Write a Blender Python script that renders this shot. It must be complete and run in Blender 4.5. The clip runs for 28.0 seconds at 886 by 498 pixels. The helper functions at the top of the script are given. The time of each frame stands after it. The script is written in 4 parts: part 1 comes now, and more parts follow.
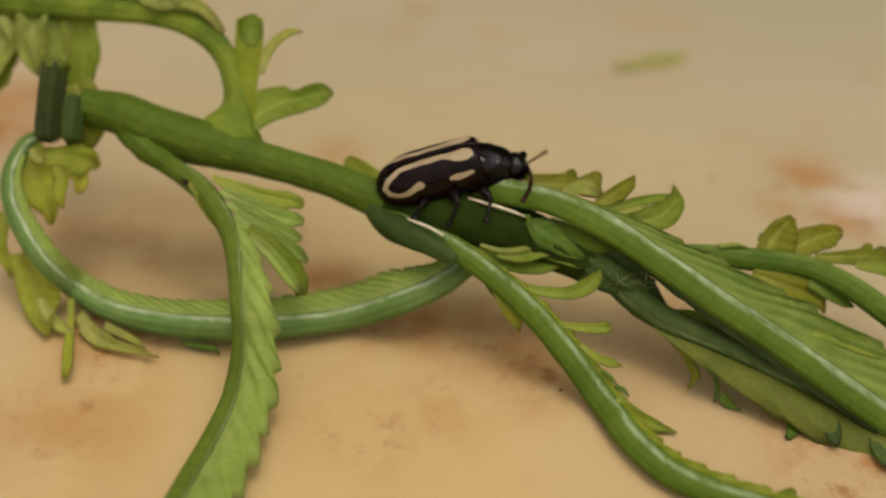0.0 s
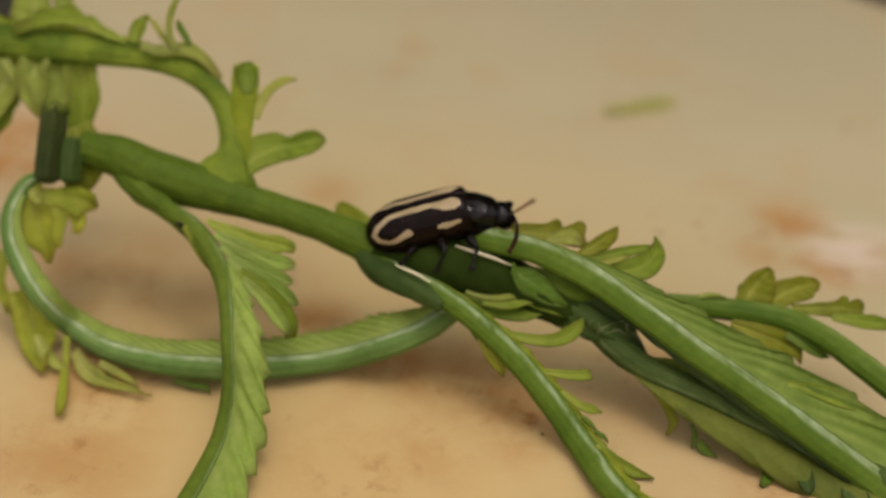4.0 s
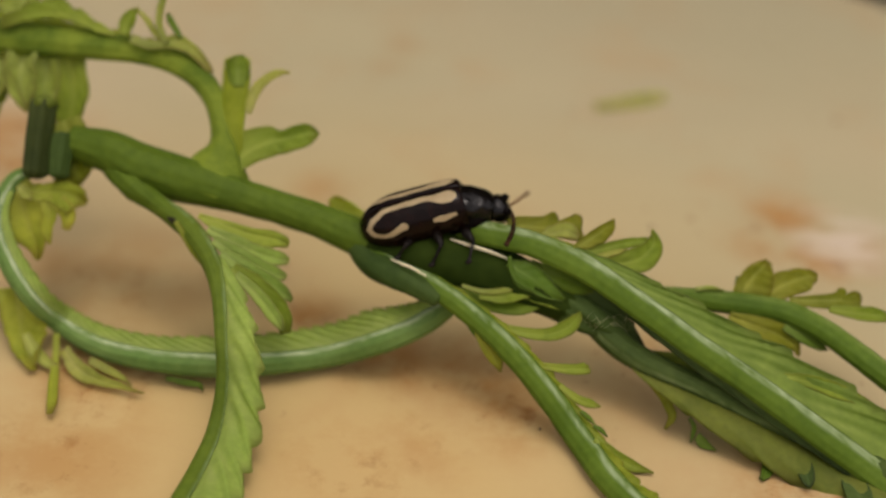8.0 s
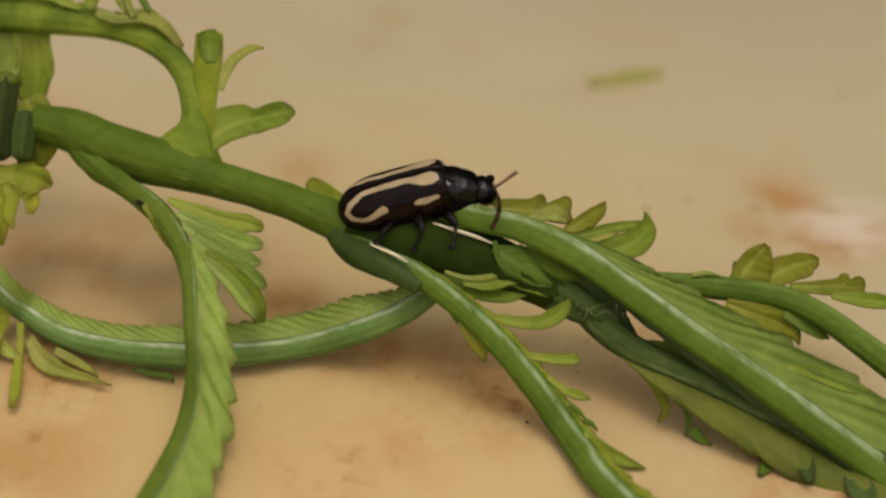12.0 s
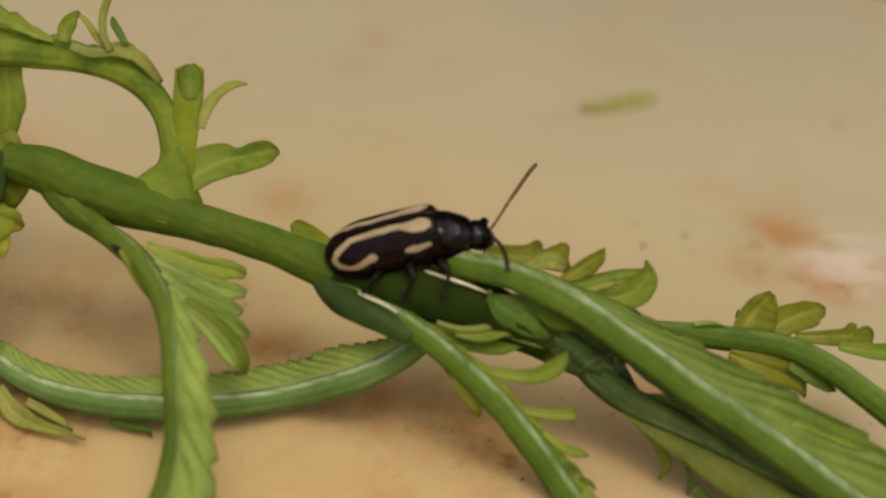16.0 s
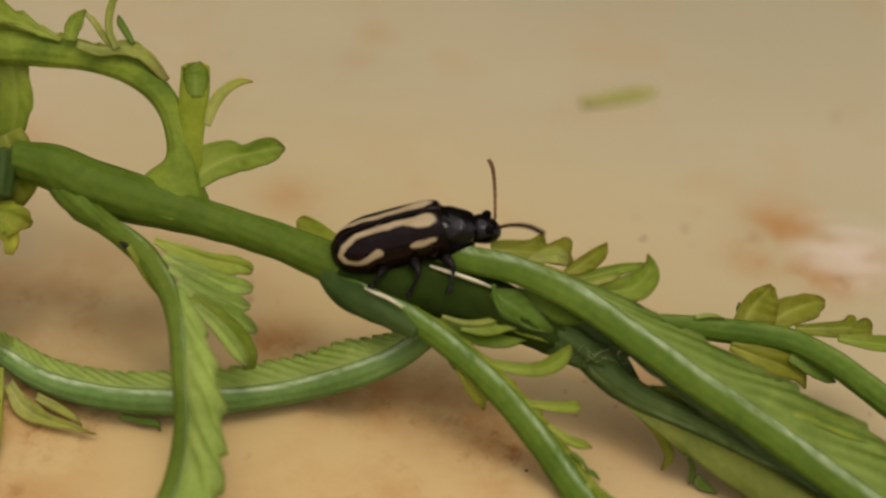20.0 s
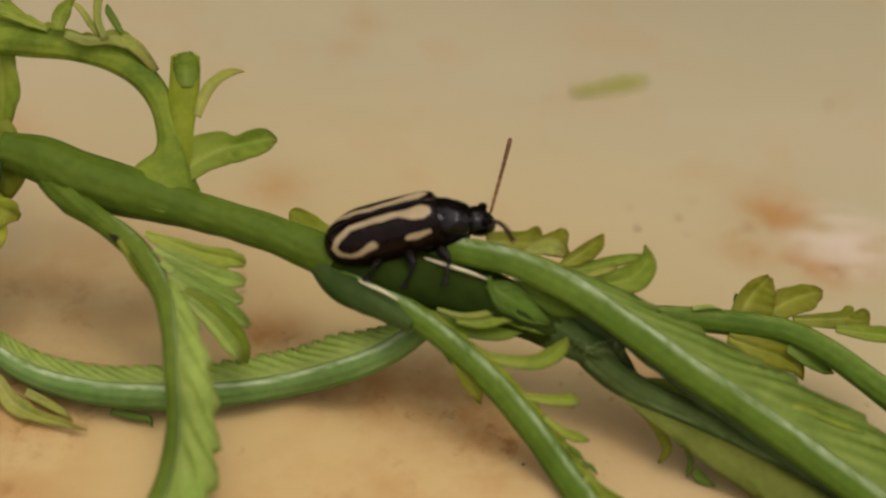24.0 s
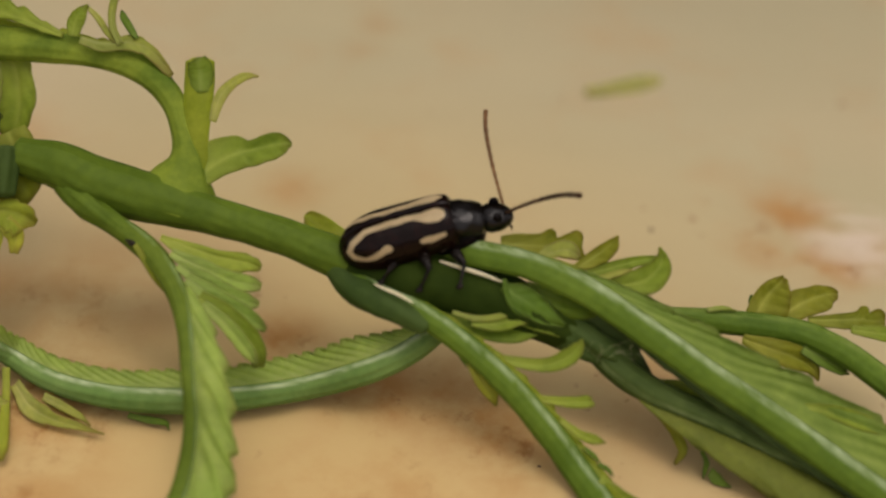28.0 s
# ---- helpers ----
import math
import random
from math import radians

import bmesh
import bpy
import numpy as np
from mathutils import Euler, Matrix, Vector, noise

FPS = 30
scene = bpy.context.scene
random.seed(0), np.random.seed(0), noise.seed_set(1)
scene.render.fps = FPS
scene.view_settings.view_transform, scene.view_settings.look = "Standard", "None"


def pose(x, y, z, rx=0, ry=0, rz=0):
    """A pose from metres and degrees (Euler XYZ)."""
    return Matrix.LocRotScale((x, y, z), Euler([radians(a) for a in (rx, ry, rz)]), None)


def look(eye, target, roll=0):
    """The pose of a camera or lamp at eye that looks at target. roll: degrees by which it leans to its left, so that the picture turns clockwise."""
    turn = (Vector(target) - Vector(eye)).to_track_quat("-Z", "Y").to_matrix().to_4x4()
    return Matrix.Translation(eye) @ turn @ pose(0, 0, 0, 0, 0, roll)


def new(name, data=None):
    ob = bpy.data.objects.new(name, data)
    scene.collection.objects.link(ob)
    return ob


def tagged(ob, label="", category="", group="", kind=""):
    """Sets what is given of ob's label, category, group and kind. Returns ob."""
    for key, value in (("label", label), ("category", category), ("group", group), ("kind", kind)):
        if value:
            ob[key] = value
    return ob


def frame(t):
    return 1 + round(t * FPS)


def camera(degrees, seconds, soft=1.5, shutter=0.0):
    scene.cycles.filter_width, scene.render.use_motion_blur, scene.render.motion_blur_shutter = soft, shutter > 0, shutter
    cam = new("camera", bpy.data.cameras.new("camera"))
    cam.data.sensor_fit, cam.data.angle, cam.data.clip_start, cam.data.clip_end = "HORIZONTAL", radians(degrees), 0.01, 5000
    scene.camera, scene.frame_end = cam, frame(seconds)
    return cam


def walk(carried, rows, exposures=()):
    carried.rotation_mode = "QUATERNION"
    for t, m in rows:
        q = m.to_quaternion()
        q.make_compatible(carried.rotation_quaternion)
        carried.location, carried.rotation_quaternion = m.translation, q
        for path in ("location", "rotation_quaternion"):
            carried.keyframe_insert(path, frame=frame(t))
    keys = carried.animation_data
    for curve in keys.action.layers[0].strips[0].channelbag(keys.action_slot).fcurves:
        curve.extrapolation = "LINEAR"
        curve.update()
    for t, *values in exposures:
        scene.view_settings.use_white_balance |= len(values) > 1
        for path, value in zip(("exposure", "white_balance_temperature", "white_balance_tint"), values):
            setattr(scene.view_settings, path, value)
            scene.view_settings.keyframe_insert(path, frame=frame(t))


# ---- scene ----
MM = 0.001  # all plans below are in millimetres

# camera ----------------------------------------------------------------
cam = camera(36.0, 28.0, soft=2.5)
cam.data.dof.use_dof = True
cam.data.dof.focus_distance = 0.052
cam.data.dof.aperture_fstop = 26.0
PATH = [
    (0, 1.82, -45.97, 36.39, 53.244, -1.791, 2.506),
    (0.5, 2.84, -45.01, 37.31, 53.809, -2.150, 2.892),
    (1, 4.00, -44.63, 36.88, 54.017, -2.445, 3.075),
    (1.5, 4.22, -44.70, 36.93, 54.326, -2.115, 3.685),
    (2, 3.67, -44.10, 36.46, 53.968, -2.312, 3.452),
    (2.5, 2.56, -42.73, 36.95, 53.990, -2.210, 3.909),
    (3, 2.67, -39.74, 36.69, 54.656, -2.323, 4.076),
    (3.5, 1.30, -43.41, 37.01, 54.443, -2.080, 4.045),
    (4, 2.28, -46.32, 38.32, 53.798, -2.563, 3.074),
    (4.5, 2.98, -45.90, 38.26, 53.159, -2.980, 2.208),
    (6.5, 1.34, -46.58, 38.37, 53.506, -3.007, 2.124),
    (7, 1.46, -45.87, 38.37, 53.753, -2.489, 2.724),
    (7.5, 2.18, -45.99, 38.41, 53.961, -2.663, 2.365),
    (8, 1.54, -46.16, 37.60, 54.041, -2.892, 2.100),
    (8.5, 1.83, -45.90, 37.79, 53.579, -2.777, 2.220),
    (9, 2.35, -45.80, 36.83, 53.580, -2.401, 2.579),
    (9.5, 2.99, -45.53, 37.55, 53.282, -2.921, 2.008),
    (10, 1.46, -44.47, 37.37, 53.422, -3.085, 1.822),
    (10.5, 2.13, -43.25, 36.74, 53.399, -2.671, 2.333),
    (11, 2.77, -45.37, 37.05, 53.238, -2.648, 2.237),
    (11.5, 2.13, -44.55, 36.78, 53.160, -2.568, 2.307),
    (12, 2.28, -43.78, 36.28, 53.071, -2.742, 2.088),
    (12.5, 2.11, -43.31, 37.48, 52.692, -2.741, 2.234),
    (14.5, 0.66, -42.44, 37.49, 52.962, -2.651, 2.538),
    (15, 1.60, -42.44, 38.24, 53.035, -3.441, 1.594),
    (15.5, 1.72, -41.90, 38.00, 52.582, -3.694, 1.199),
    (16, 1.60, -40.59, 36.62, 52.592, -3.475, 1.426),
    (16.5, 0.98, -40.76, 36.30, 52.210, -3.410, 1.445),
    (17, 1.85, -40.54, 36.51, 51.876, -3.428, 1.492),
    (17.5, 1.15, -40.30, 36.51, 51.550, -3.388, 1.404),
    (18, 0.94, -39.67, 36.50, 51.712, -3.512, 1.346),
    (18.5, 1.50, -37.66, 36.41, 51.691, -3.448, 1.567),
    (19, 0.65, -40.89, 37.11, 51.988, -3.840, 0.766),
    (19.5, -0.12, -40.61, 37.78, 52.275, -3.638, 0.895),
    (20, 1.19, -40.98, 37.10, 52.214, -3.414, 1.061),
    (20.5, 1.55, -41.02, 36.71, 51.701, -3.390, 0.809),
    (21, 2.26, -40.11, 37.33, 51.480, -3.915, 0.206),
    (21.5, 1.95, -39.98, 37.58, 51.561, -3.774, 0.327),
    (22, 1.99, -38.72, 36.63, 51.165, -3.359, 0.888),
    (22.5, 0.76, -40.90, 37.29, 51.688, -3.414, 0.635),
    (24.5, 0.69, -40.32, 36.80, 51.691, -3.703, 0.265),
    (25, 0.28, -41.31, 37.51, 51.882, -3.527, 0.252),
    (25.5, 0.54, -41.19, 37.16, 51.928, -3.266, 0.561),
    (26, 0.06, -41.11, 37.74, 51.816, -3.427, 0.388),
    (26.5, 1.85, -40.82, 37.62, 51.684, -3.636, 0.047),
    (27, 1.48, -40.59, 36.84, 51.500, -3.402, 0.263),
    (27.5, 0.56, -41.13, 37.03, 51.608, -3.228, 0.296),
    (28, 0.60, -40.38, 37.08, 51.593, -3.144, 0.525),
]
walk(cam, [(t, pose(x * MM, y * MM, z * MM, rx, ry, rz)) for t, x, y, z, rx, ry, rz in PATH],
     exposures=[(0.0, 0.15, 7100, 15), (28.0, 0.15, 7100, 15)])

# light -----------------------------------------------------------------
world = bpy.data.worlds.new("sky")
scene.world = world
world.use_nodes = True
nt = world.node_tree
sky = nt.nodes.new("ShaderNodeTexSky")
sky.sky_type = "NISHITA"
sky.sun_disc = False
sky.sun_elevation = radians(82)
sky.sun_rotation = radians(135)
sky.air_density = 1.0
sky.dust_density = 4.0
haze = nt.nodes.new("ShaderNodeHueSaturation")  # a thin overcast
haze.inputs["Saturation"].default_value = 0.15
nt.links.new(sky.outputs["Color"], haze.inputs["Color"])
nt.links.new(haze.outputs["Color"], nt.nodes["Background"].inputs["Color"])
nt.nodes["Background"].inputs["Strength"].default_value = 0.17
sun_data = bpy.data.lights.new("sun", "SUN")
sun_data.energy = 0.24
sun_data.angle = radians(10)
sun_data.color = (1.0, 0.93, 0.82)
sun = new("sun", sun_data)
sun.matrix_world = look((0.3 * 0.1, -0.3 * 0.1, 0.3 * 0.99), (0, 0, 0))


# materials -------------------------------------------------------------
class Mat:
    """A small helper to string procedural nodes together."""

    def __init__(self, name):
        self.mat = bpy.data.materials.new(name)
        self.mat.use_nodes = True
        self.nt = self.mat.node_tree
        self.bsdf = self.nt.nodes["Principled BSDF"]
        self.outp = self.nt.nodes["Material Output"]
        self.tex = self.nt.nodes.new("ShaderNodeTexCoord")

    def node(self, kind, **values):
        n = self.nt.nodes.new(kind)
        for key, value in values.items():
            n.inputs[key].default_value = value
        return n

    def link(self, a, b):
        self.nt.links.new(a, b)

    def noise(self, scale, detail=4.0, rough=0.55, stretch=(1, 1, 1)):
        m = self.node("ShaderNodeMapping", Scale=stretch)
        self.link(self.tex.outputs["Object"], m.inputs["Vector"])
        n = self.node("ShaderNodeTexNoise", Scale=scale, Detail=detail, Roughness=rough)
        self.link(m.outputs["Vector"], n.inputs["Vector"])
        return n.outputs["Fac"]

    def ramp(self, fac, stops):
        n = self.nt.nodes.new("ShaderNodeValToRGB")
        els = n.color_ramp.elements
        while len(els) < len(stops):
            els.new(0.5)
        for e, (pos, col) in zip(els, stops):
            e.position, e.color = pos, (*col, 1)
        self.link(fac, n.inputs["Fac"])
        return n.outputs["Color"]

    def mix(self, fac, a, b, mode="MIX"):
        n = self.nt.nodes.new("ShaderNodeMix")
        n.data_type, n.blend_type = "RGBA", mode
        for key, value in ((0, fac), (6, a), (7, b)):
            if isinstance(value, (int, float)):
                n.inputs[key].default_value = value
            elif isinstance(value, tuple):
                n.inputs[key].default_value = (*value, 1)
            else:
                self.link(value, n.inputs[key])
        return n.outputs[2]

    def bump(self, height, strength, dist):
        n = self.node("ShaderNodeBump", Strength=strength, Distance=dist)
        self.link(height, n.inputs["Height"])
        self.link(n.outputs["Normal"], self.bsdf.inputs["Normal"])
        return n.outputs["Normal"]


def leafy(name, dark, light, translucent, rough=0.45, scale=900.0, pale=None):
    """Plant tissue: blotches, fine cells, and a paler tone where the mesh says that ribs and leaf bases lie."""
    m = Mat(name)
    dark, light, pale = [c and tuple(k * q for k, q in zip(c, (1.0, 0.99, 0.9))) for c in (dark, light, pale)]
    big = m.noise(scale * 0.3, 3.0)
    fine = m.noise(scale * 3.0, 4.0, 0.65)
    col = m.ramp(big, [(0.32, dark), (0.68, light)])
    speck = m.ramp(fine, [(0.3, (0.8, 0.83, 0.8)), (0.7, (1.14, 1.11, 1.08))])
    col = m.mix(0.8, col, speck, "MULTIPLY")
    if pale:
        a = m.nt.nodes.new("ShaderNodeAttribute")
        a.attribute_name = "rib"
        col = m.mix(a.outputs["Fac"], col, pale)
        end = m.nt.nodes.new("ShaderNodeAttribute")
        end.attribute_name = "tip"
        col = m.mix(end.outputs["Fac"], col, tuple(k * q for k, q in zip(dark, (0.75, 0.55, 0.8))))
    blotch = m.ramp(m.noise(scale * 0.55, 3.0, 0.6), [(0.5, (1.04, 1.02, 1.0)), (0.75, (0.74, 0.78, 0.68))])
    col = m.mix(1.0, col, blotch, "MULTIPLY")
    rnd = m.nt.nodes.new("ShaderNodeObjectInfo")
    tone = m.ramp(rnd.outputs["Random"], [(0.0, (0.84, 0.88, 0.8)), (1.0, (1.14, 1.06, 1.1))])
    col = m.mix(1.0, col, tone, "MULTIPLY")
    m.link(col, m.bsdf.inputs["Base Color"])
    m.bsdf.inputs["Roughness"].default_value = rough
    m.bsdf.inputs["Specular IOR Level"].default_value = 0.1
    nrm = m.bump(fine, 0.4, 0.00005)
    if translucent > 0:
        t = m.nt.nodes.new("ShaderNodeBsdfTranslucent")
        m.link(m.mix(1.0, col, (1.15, 1.2, 0.45), "MULTIPLY"), t.inputs["Color"])
        m.link(nrm, t.inputs["Normal"])
        mx = m.nt.nodes.new("ShaderNodeMixShader")
        mx.inputs[0].default_value = translucent
        m.link(m.bsdf.outputs[0], mx.inputs[1])
        m.link(t.outputs[0], mx.inputs[2])
        m.link(mx.outputs[0], m.outp.inputs["Surface"])
    return m.mat


STAINS = ((-12.9, -9, 6, 0.4),
          (10, -0.8, 3, 0.4),
          (-1.5, -8.6, 5, 0.35),
          (-12.7, 1.9, 6.5, 0.35),
          (-15.6, 2.7, 4, 0.35),
          (2.4, -2.8, 3.6, 0.6),
          (4.6, -5.2, 4, 0.55),
          (18.3, 10.2, 3.6, 0.55),
          (16.7, 8.1, 3, 0.45),
          (19.2, 6.7, 3.2, 0.6),
          (-2.3, 23.5, 2.2, 0.25),
          (-1.5, 26.4, 2.2, 0.2),
          (-4.7, 10.7, 2.5, 0.35),
          (3.7, -3.9, 3, 0.7),
          (-4.3, 0.1, 3, 0.6),
          (-0.2, -2.5, 3.5, 0.7),
          # a stain that also carries the shade below the right-hand fronds
          (16.9, -8.8, 5.5, 0.8),
          (-12.2, -4, 5, 0.55),
          (-21.2, 12.4, 5.5, 1.0),
          (9.3, -3.7, 4, 0.2),
          (1.3, -7.1, 4, 0.3),
          (21.8, 7.5, 4, 0.3))


def board_material():
    """Beige board with damp, rusty blotches that have run and dried, and fine specks."""
    m = Mat("stained_board")
    base = m.ramp(m.noise(45.0, 4.0, 0.55, (0.6, 1.4, 1)), [(0.3, (0.37, 0.32, 0.192)), (0.7, (0.44, 0.37, 0.222))])
    base = m.mix(m.ramp(m.noise(22.0, 2.0), [(0.42, (0, 0, 0)), (0.62, (0.6, 0.6, 0.6))]), base, (0.46, 0.35, 0.215))
    ragged = m.noise(260.0, 6.0, 0.68)
    geo = m.nt.nodes.new("ShaderNodeNewGeometry")
    # the damp, tanned patch on which the sprig lies
    dd = m.nt.nodes.new("ShaderNodeVectorMath")
    dd.operation = "DISTANCE"
    m.link(geo.outputs["Position"], dd.inputs[0])
    dd.inputs[1].default_value = (-0.004, -0.012, 0)
    damp = m.node("ShaderNodeMapRange")
    for key, v in (("From Min", 0.008), ("From Max", 0.034), ("To Min", 0.75), ("To Max", 0.0)):
        damp.inputs[key].default_value = v
    m.link(dd.outputs["Value"], damp.inputs["Value"])
    base = m.mix(damp.outputs[0], base, (0.51, 0.345, 0.128))
    # a greyer stretch towards the far rim: light fall-off painted into the colour
    far_dist = m.nt.nodes.new("ShaderNodeVectorMath")
    far_dist.operation = "DISTANCE"
    m.link(geo.outputs["Position"], far_dist.inputs[0])
    far_dist.inputs[1].default_value = (0.016, 0.052, 0)
    far_falloff = m.node("ShaderNodeMapRange")
    for key, v in (("From Min", 0.012), ("From Max", 0.04), ("To Min", 0.75), ("To Max", 0.0)):
        far_falloff.inputs[key].default_value = v
    m.link(far_dist.outputs["Value"], far_falloff.inputs["Value"])
    base = m.mix(far_falloff.outputs[0], base, (0.33, 0.3, 0.195))
    total = None
    for x, y, r, k in STAINS:
        d = m.nt.nodes.new("ShaderNodeVectorMath")
        d.operation = "DISTANCE"
        m.link(geo.outputs["Position"], d.inputs[0])
        d.inputs[1].default_value = (x * MM, y * MM, 0)
        f = m.node("ShaderNodeMapRange")
        f.interpolation_type = "SMOOTHSTEP"
        for key, v in (("From Min", 0.0), ("From Max", r * MM), ("To Min", k), ("To Max", 0.0)):
            f.inputs[key].default_value = v
        m.link(d.outputs["Value"], f.inputs["Value"])
        if total is None:
            total = f.outputs[0]
        else:
            n = m.nt.nodes.new("ShaderNodeMath")
            n.operation = "MAXIMUM"
            m.link(total, n.inputs[0])
            m.link(f.outputs[0], n.inputs[1])
            total = n.outputs[0]
    mul = m.nt.nodes.new("ShaderNodeMath")
    mul.operation = "MULTIPLY"
    m.link(total, mul.inputs[0])
    m.link(m.ramp(ragged, [(0.42, (0.35, 0.35, 0.35)), (0.5, (0.9, 0.9, 0.9)), (0.6, (1.5, 1.5, 1.5))]), mul.inputs[1])
    col = m.mix(mul.outputs[0], base, (0.35, 0.16, 0.04))
    faint = m.ramp(m.noise(120.0, 6.0, 0.66), [(0.5, (0, 0, 0)), (0.7, (0.36, 0.36, 0.36))])
    col = m.mix(faint, col, (0.42, 0.25, 0.11))
    spots = m.ramp(m.noise(1500.0, 2.0), [(0.64, (0, 0, 0)), (0.72, (0.6, 0.6, 0.6))])
    sp = m.mix(1.0, spots, m.ramp(m.noise(160.0, 2.0), [(0.56, (0, 0, 0)), (0.68, (1, 1, 1))]), "MULTIPLY")
    col = m.mix(sp, col, (0.2, 0.09, 0.035))
    # a pale, dried smear and rusty flecks in the damp patch
    smear = m.nt.nodes.new("ShaderNodeVectorMath")
    smear.operation = "DISTANCE"
    m.link(geo.outputs["Position"], smear.inputs[0])
    smear.inputs[1].default_value = [k * MM for k in (21.18, 8.62, 0)]
    pale = m.node("ShaderNodeMapRange")
    for key, v in (("From Min", 0.0006), ("From Max", 0.0034), ("To Min", 0.85), ("To Max", 0.0)):
        pale.inputs[key].default_value = v
    m.link(smear.outputs["Value"], pale.inputs["Value"])
    patch = m.mix(1.0, pale.outputs[0], m.ramp(m.noise(340.0, 4.0, 0.6, (0.5, 1.6, 1)), [(0.42, (0, 0, 0)), (0.58, (1, 1, 1))]), "MULTIPLY")
    col = m.mix(patch, col, (0.56, 0.46, 0.36))
    fleck = m.ramp(m.noise(700.0, 5.0, 0.7), [(0.56, (0, 0, 0)), (0.68, (0.75, 0.75, 0.75))])
    fleck = m.mix(1.0, fleck, m.ramp(total, [(0.12, (0, 0, 0)), (0.5, (1, 1, 1))]), "MULTIPLY")
    col = m.mix(fleck, col, (0.24, 0.1, 0.025))
    m.link(col, m.bsdf.inputs["Base Color"])
    m.bsdf.inputs["Roughness"].default_value = 0.55
    m.bsdf.inputs["Specular IOR Level"].default_value = 0.2
    m.bump(m.noise(900.0, 5.0), 0.3, 0.00008)
    return m.mat


STALK = leafy("green_stalk", (0.074, 0.118, 0.012), (0.094, 0.143, 0.017), 0.0, 0.6, pale=(0.17, 0.25, 0.11))
RIBBED = leafy("ribbed_stalk", (0.054, 0.104, 0.0095), (0.088, 0.15, 0.018), 0.0, 0.6, pale=(0.25, 0.34, 0.2))
FROND = leafy("green_frond", (0.145, 0.24, 0.038), (0.225, 0.33, 0.064), 0.42, pale=(0.45, 0.54, 0.17))
OLIVE = leafy("thin_olive_leaf", (0.19, 0.25, 0.05), (0.27, 0.33, 0.075), 0.6, pale=(0.2, 0.23, 0.05))
BLADE = leafy("green_blade", (0.275, 0.42, 0.085), (0.39, 0.535, 0.14), 0.5, pale=(0.42, 0.5, 0.2))
LEAF = leafy("yellow_green_leaf", (0.25, 0.33, 0.028), (0.37, 0.44, 0.056), 0.54, pale=(0.42, 0.46, 0.14))
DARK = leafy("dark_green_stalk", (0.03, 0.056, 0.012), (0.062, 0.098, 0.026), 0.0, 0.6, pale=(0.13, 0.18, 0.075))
# stem green darkened: the shade below the beetle is put into this colour
SHADED_STEM = leafy("shaded_stem", (0.014, 0.027, 0.004), (0.03, 0.05, 0.008), 0.0, 0.7, pale=(0.05, 0.08, 0.02))
SHADED_STEM.node_tree.nodes["Principled BSDF"].inputs["Specular IOR Level"].default_value = 0.03
MID = leafy("mid_green_leaf", (0.115, 0.1955, 0.0184), (0.1898, 0.276, 0.0345), 0.3, pale=(0.22, 0.3, 0.07))
MOTTLED = leafy("mottled_stalk", (0.05, 0.1, 0.008), (0.205, 0.275, 0.035), 0.1, 0.6, 1300.0)
BLUISH = leafy("blue_green_stalk", (0.1, 0.185, 0.05), (0.165, 0.255, 0.085), 0.0, 0.6, pale=(0.46, 0.53, 0.38))
FLAP = leafy("deep_green_leaf", (0.066, 0.1265, 0.0132), (0.11, 0.187, 0.022), 0.15, pale=(0.15, 0.22, 0.05))
THIN = leafy("pale_thin_leaf", (0.36, 0.42, 0.09), (0.46, 0.51, 0.14), 0.55, pale=(0.55, 0.57, 0.26))
LUSH = leafy("lush_leaf", (0.22, 0.32, 0.038), (0.33, 0.42, 0.065), 0.5, pale=(0.47, 0.54, 0.14))
OLIVEGREEN = leafy("olive_green_leaf", (0.215, 0.25, 0.022), (0.315, 0.345, 0.042), 0.5, pale=(0.47, 0.5, 0.13))
HAZY = leafy("pale_green_leaf", (0.34, 0.42, 0.085), (0.48, 0.55, 0.15), 0.5, pale=(0.58, 0.63, 0.28))
LIME = leafy("lime_leaf", (0.4, 0.46, 0.06), (0.53, 0.58, 0.1), 0.55, pale=(0.52, 0.54, 0.16))
STUB = leafy("dark_cut_stalk", (0.024, 0.035, 0.009), (0.05, 0.065, 0.018), 0.0, 0.6)
DRIED = leafy("fading_leaf", (0.46, 0.44, 0.17), (0.55, 0.5, 0.23), 0.4)
BLACKISH = leafy("black_scar", (0.01, 0.009, 0.006), (0.03, 0.025, 0.015), 0.0)
PALE = leafy("pale_sheath", (0.62, 0.6, 0.45), (0.78, 0.75, 0.6), 0.1)
BOARD = board_material()

# shape helpers ---------------------------------------------------------
FACING = Vector((-0.03, -0.66, 0.75)).normalized()  # the way in which the sprig's leaves lie open


def spline(rows, n):
    """Catmull-Rom through rows of numbers: n steps from row to row."""
    a = np.array(rows, float)
    a = np.vstack([2 * a[0] - a[1], a, 2 * a[-1] - a[-2]])
    made = []
    for i in range(1, len(a) - 2):
        for k in range(n):
            t = k / n
            p0, p1, p2, p3 = a[i - 1:i + 3]
            made.append(0.5 * (2 * p1 + (p2 - p0) * t + (2 * p0 - 5 * p1 + 4 * p2 - p3) * t * t + (3 * p1 - p0 - 3 * p2 + p3) * t ** 3))
    made.append(a[-2])
    return np.array(made)


def part(name, bm, material, parent, label=""):
    me = bpy.data.meshes.new(name)
    bmesh.ops.recalc_face_normals(bm, faces=bm.faces)
    bm.to_mesh(me)
    bm.free()
    for p in me.polygons:
        p.use_smooth = True
    for mat in material if isinstance(material, (list, tuple)) else [material]:
        me.materials.append(mat)
    ob = new(name, me)
    ob.parent = parent
    if label:
        tagged(ob, label)
    return ob


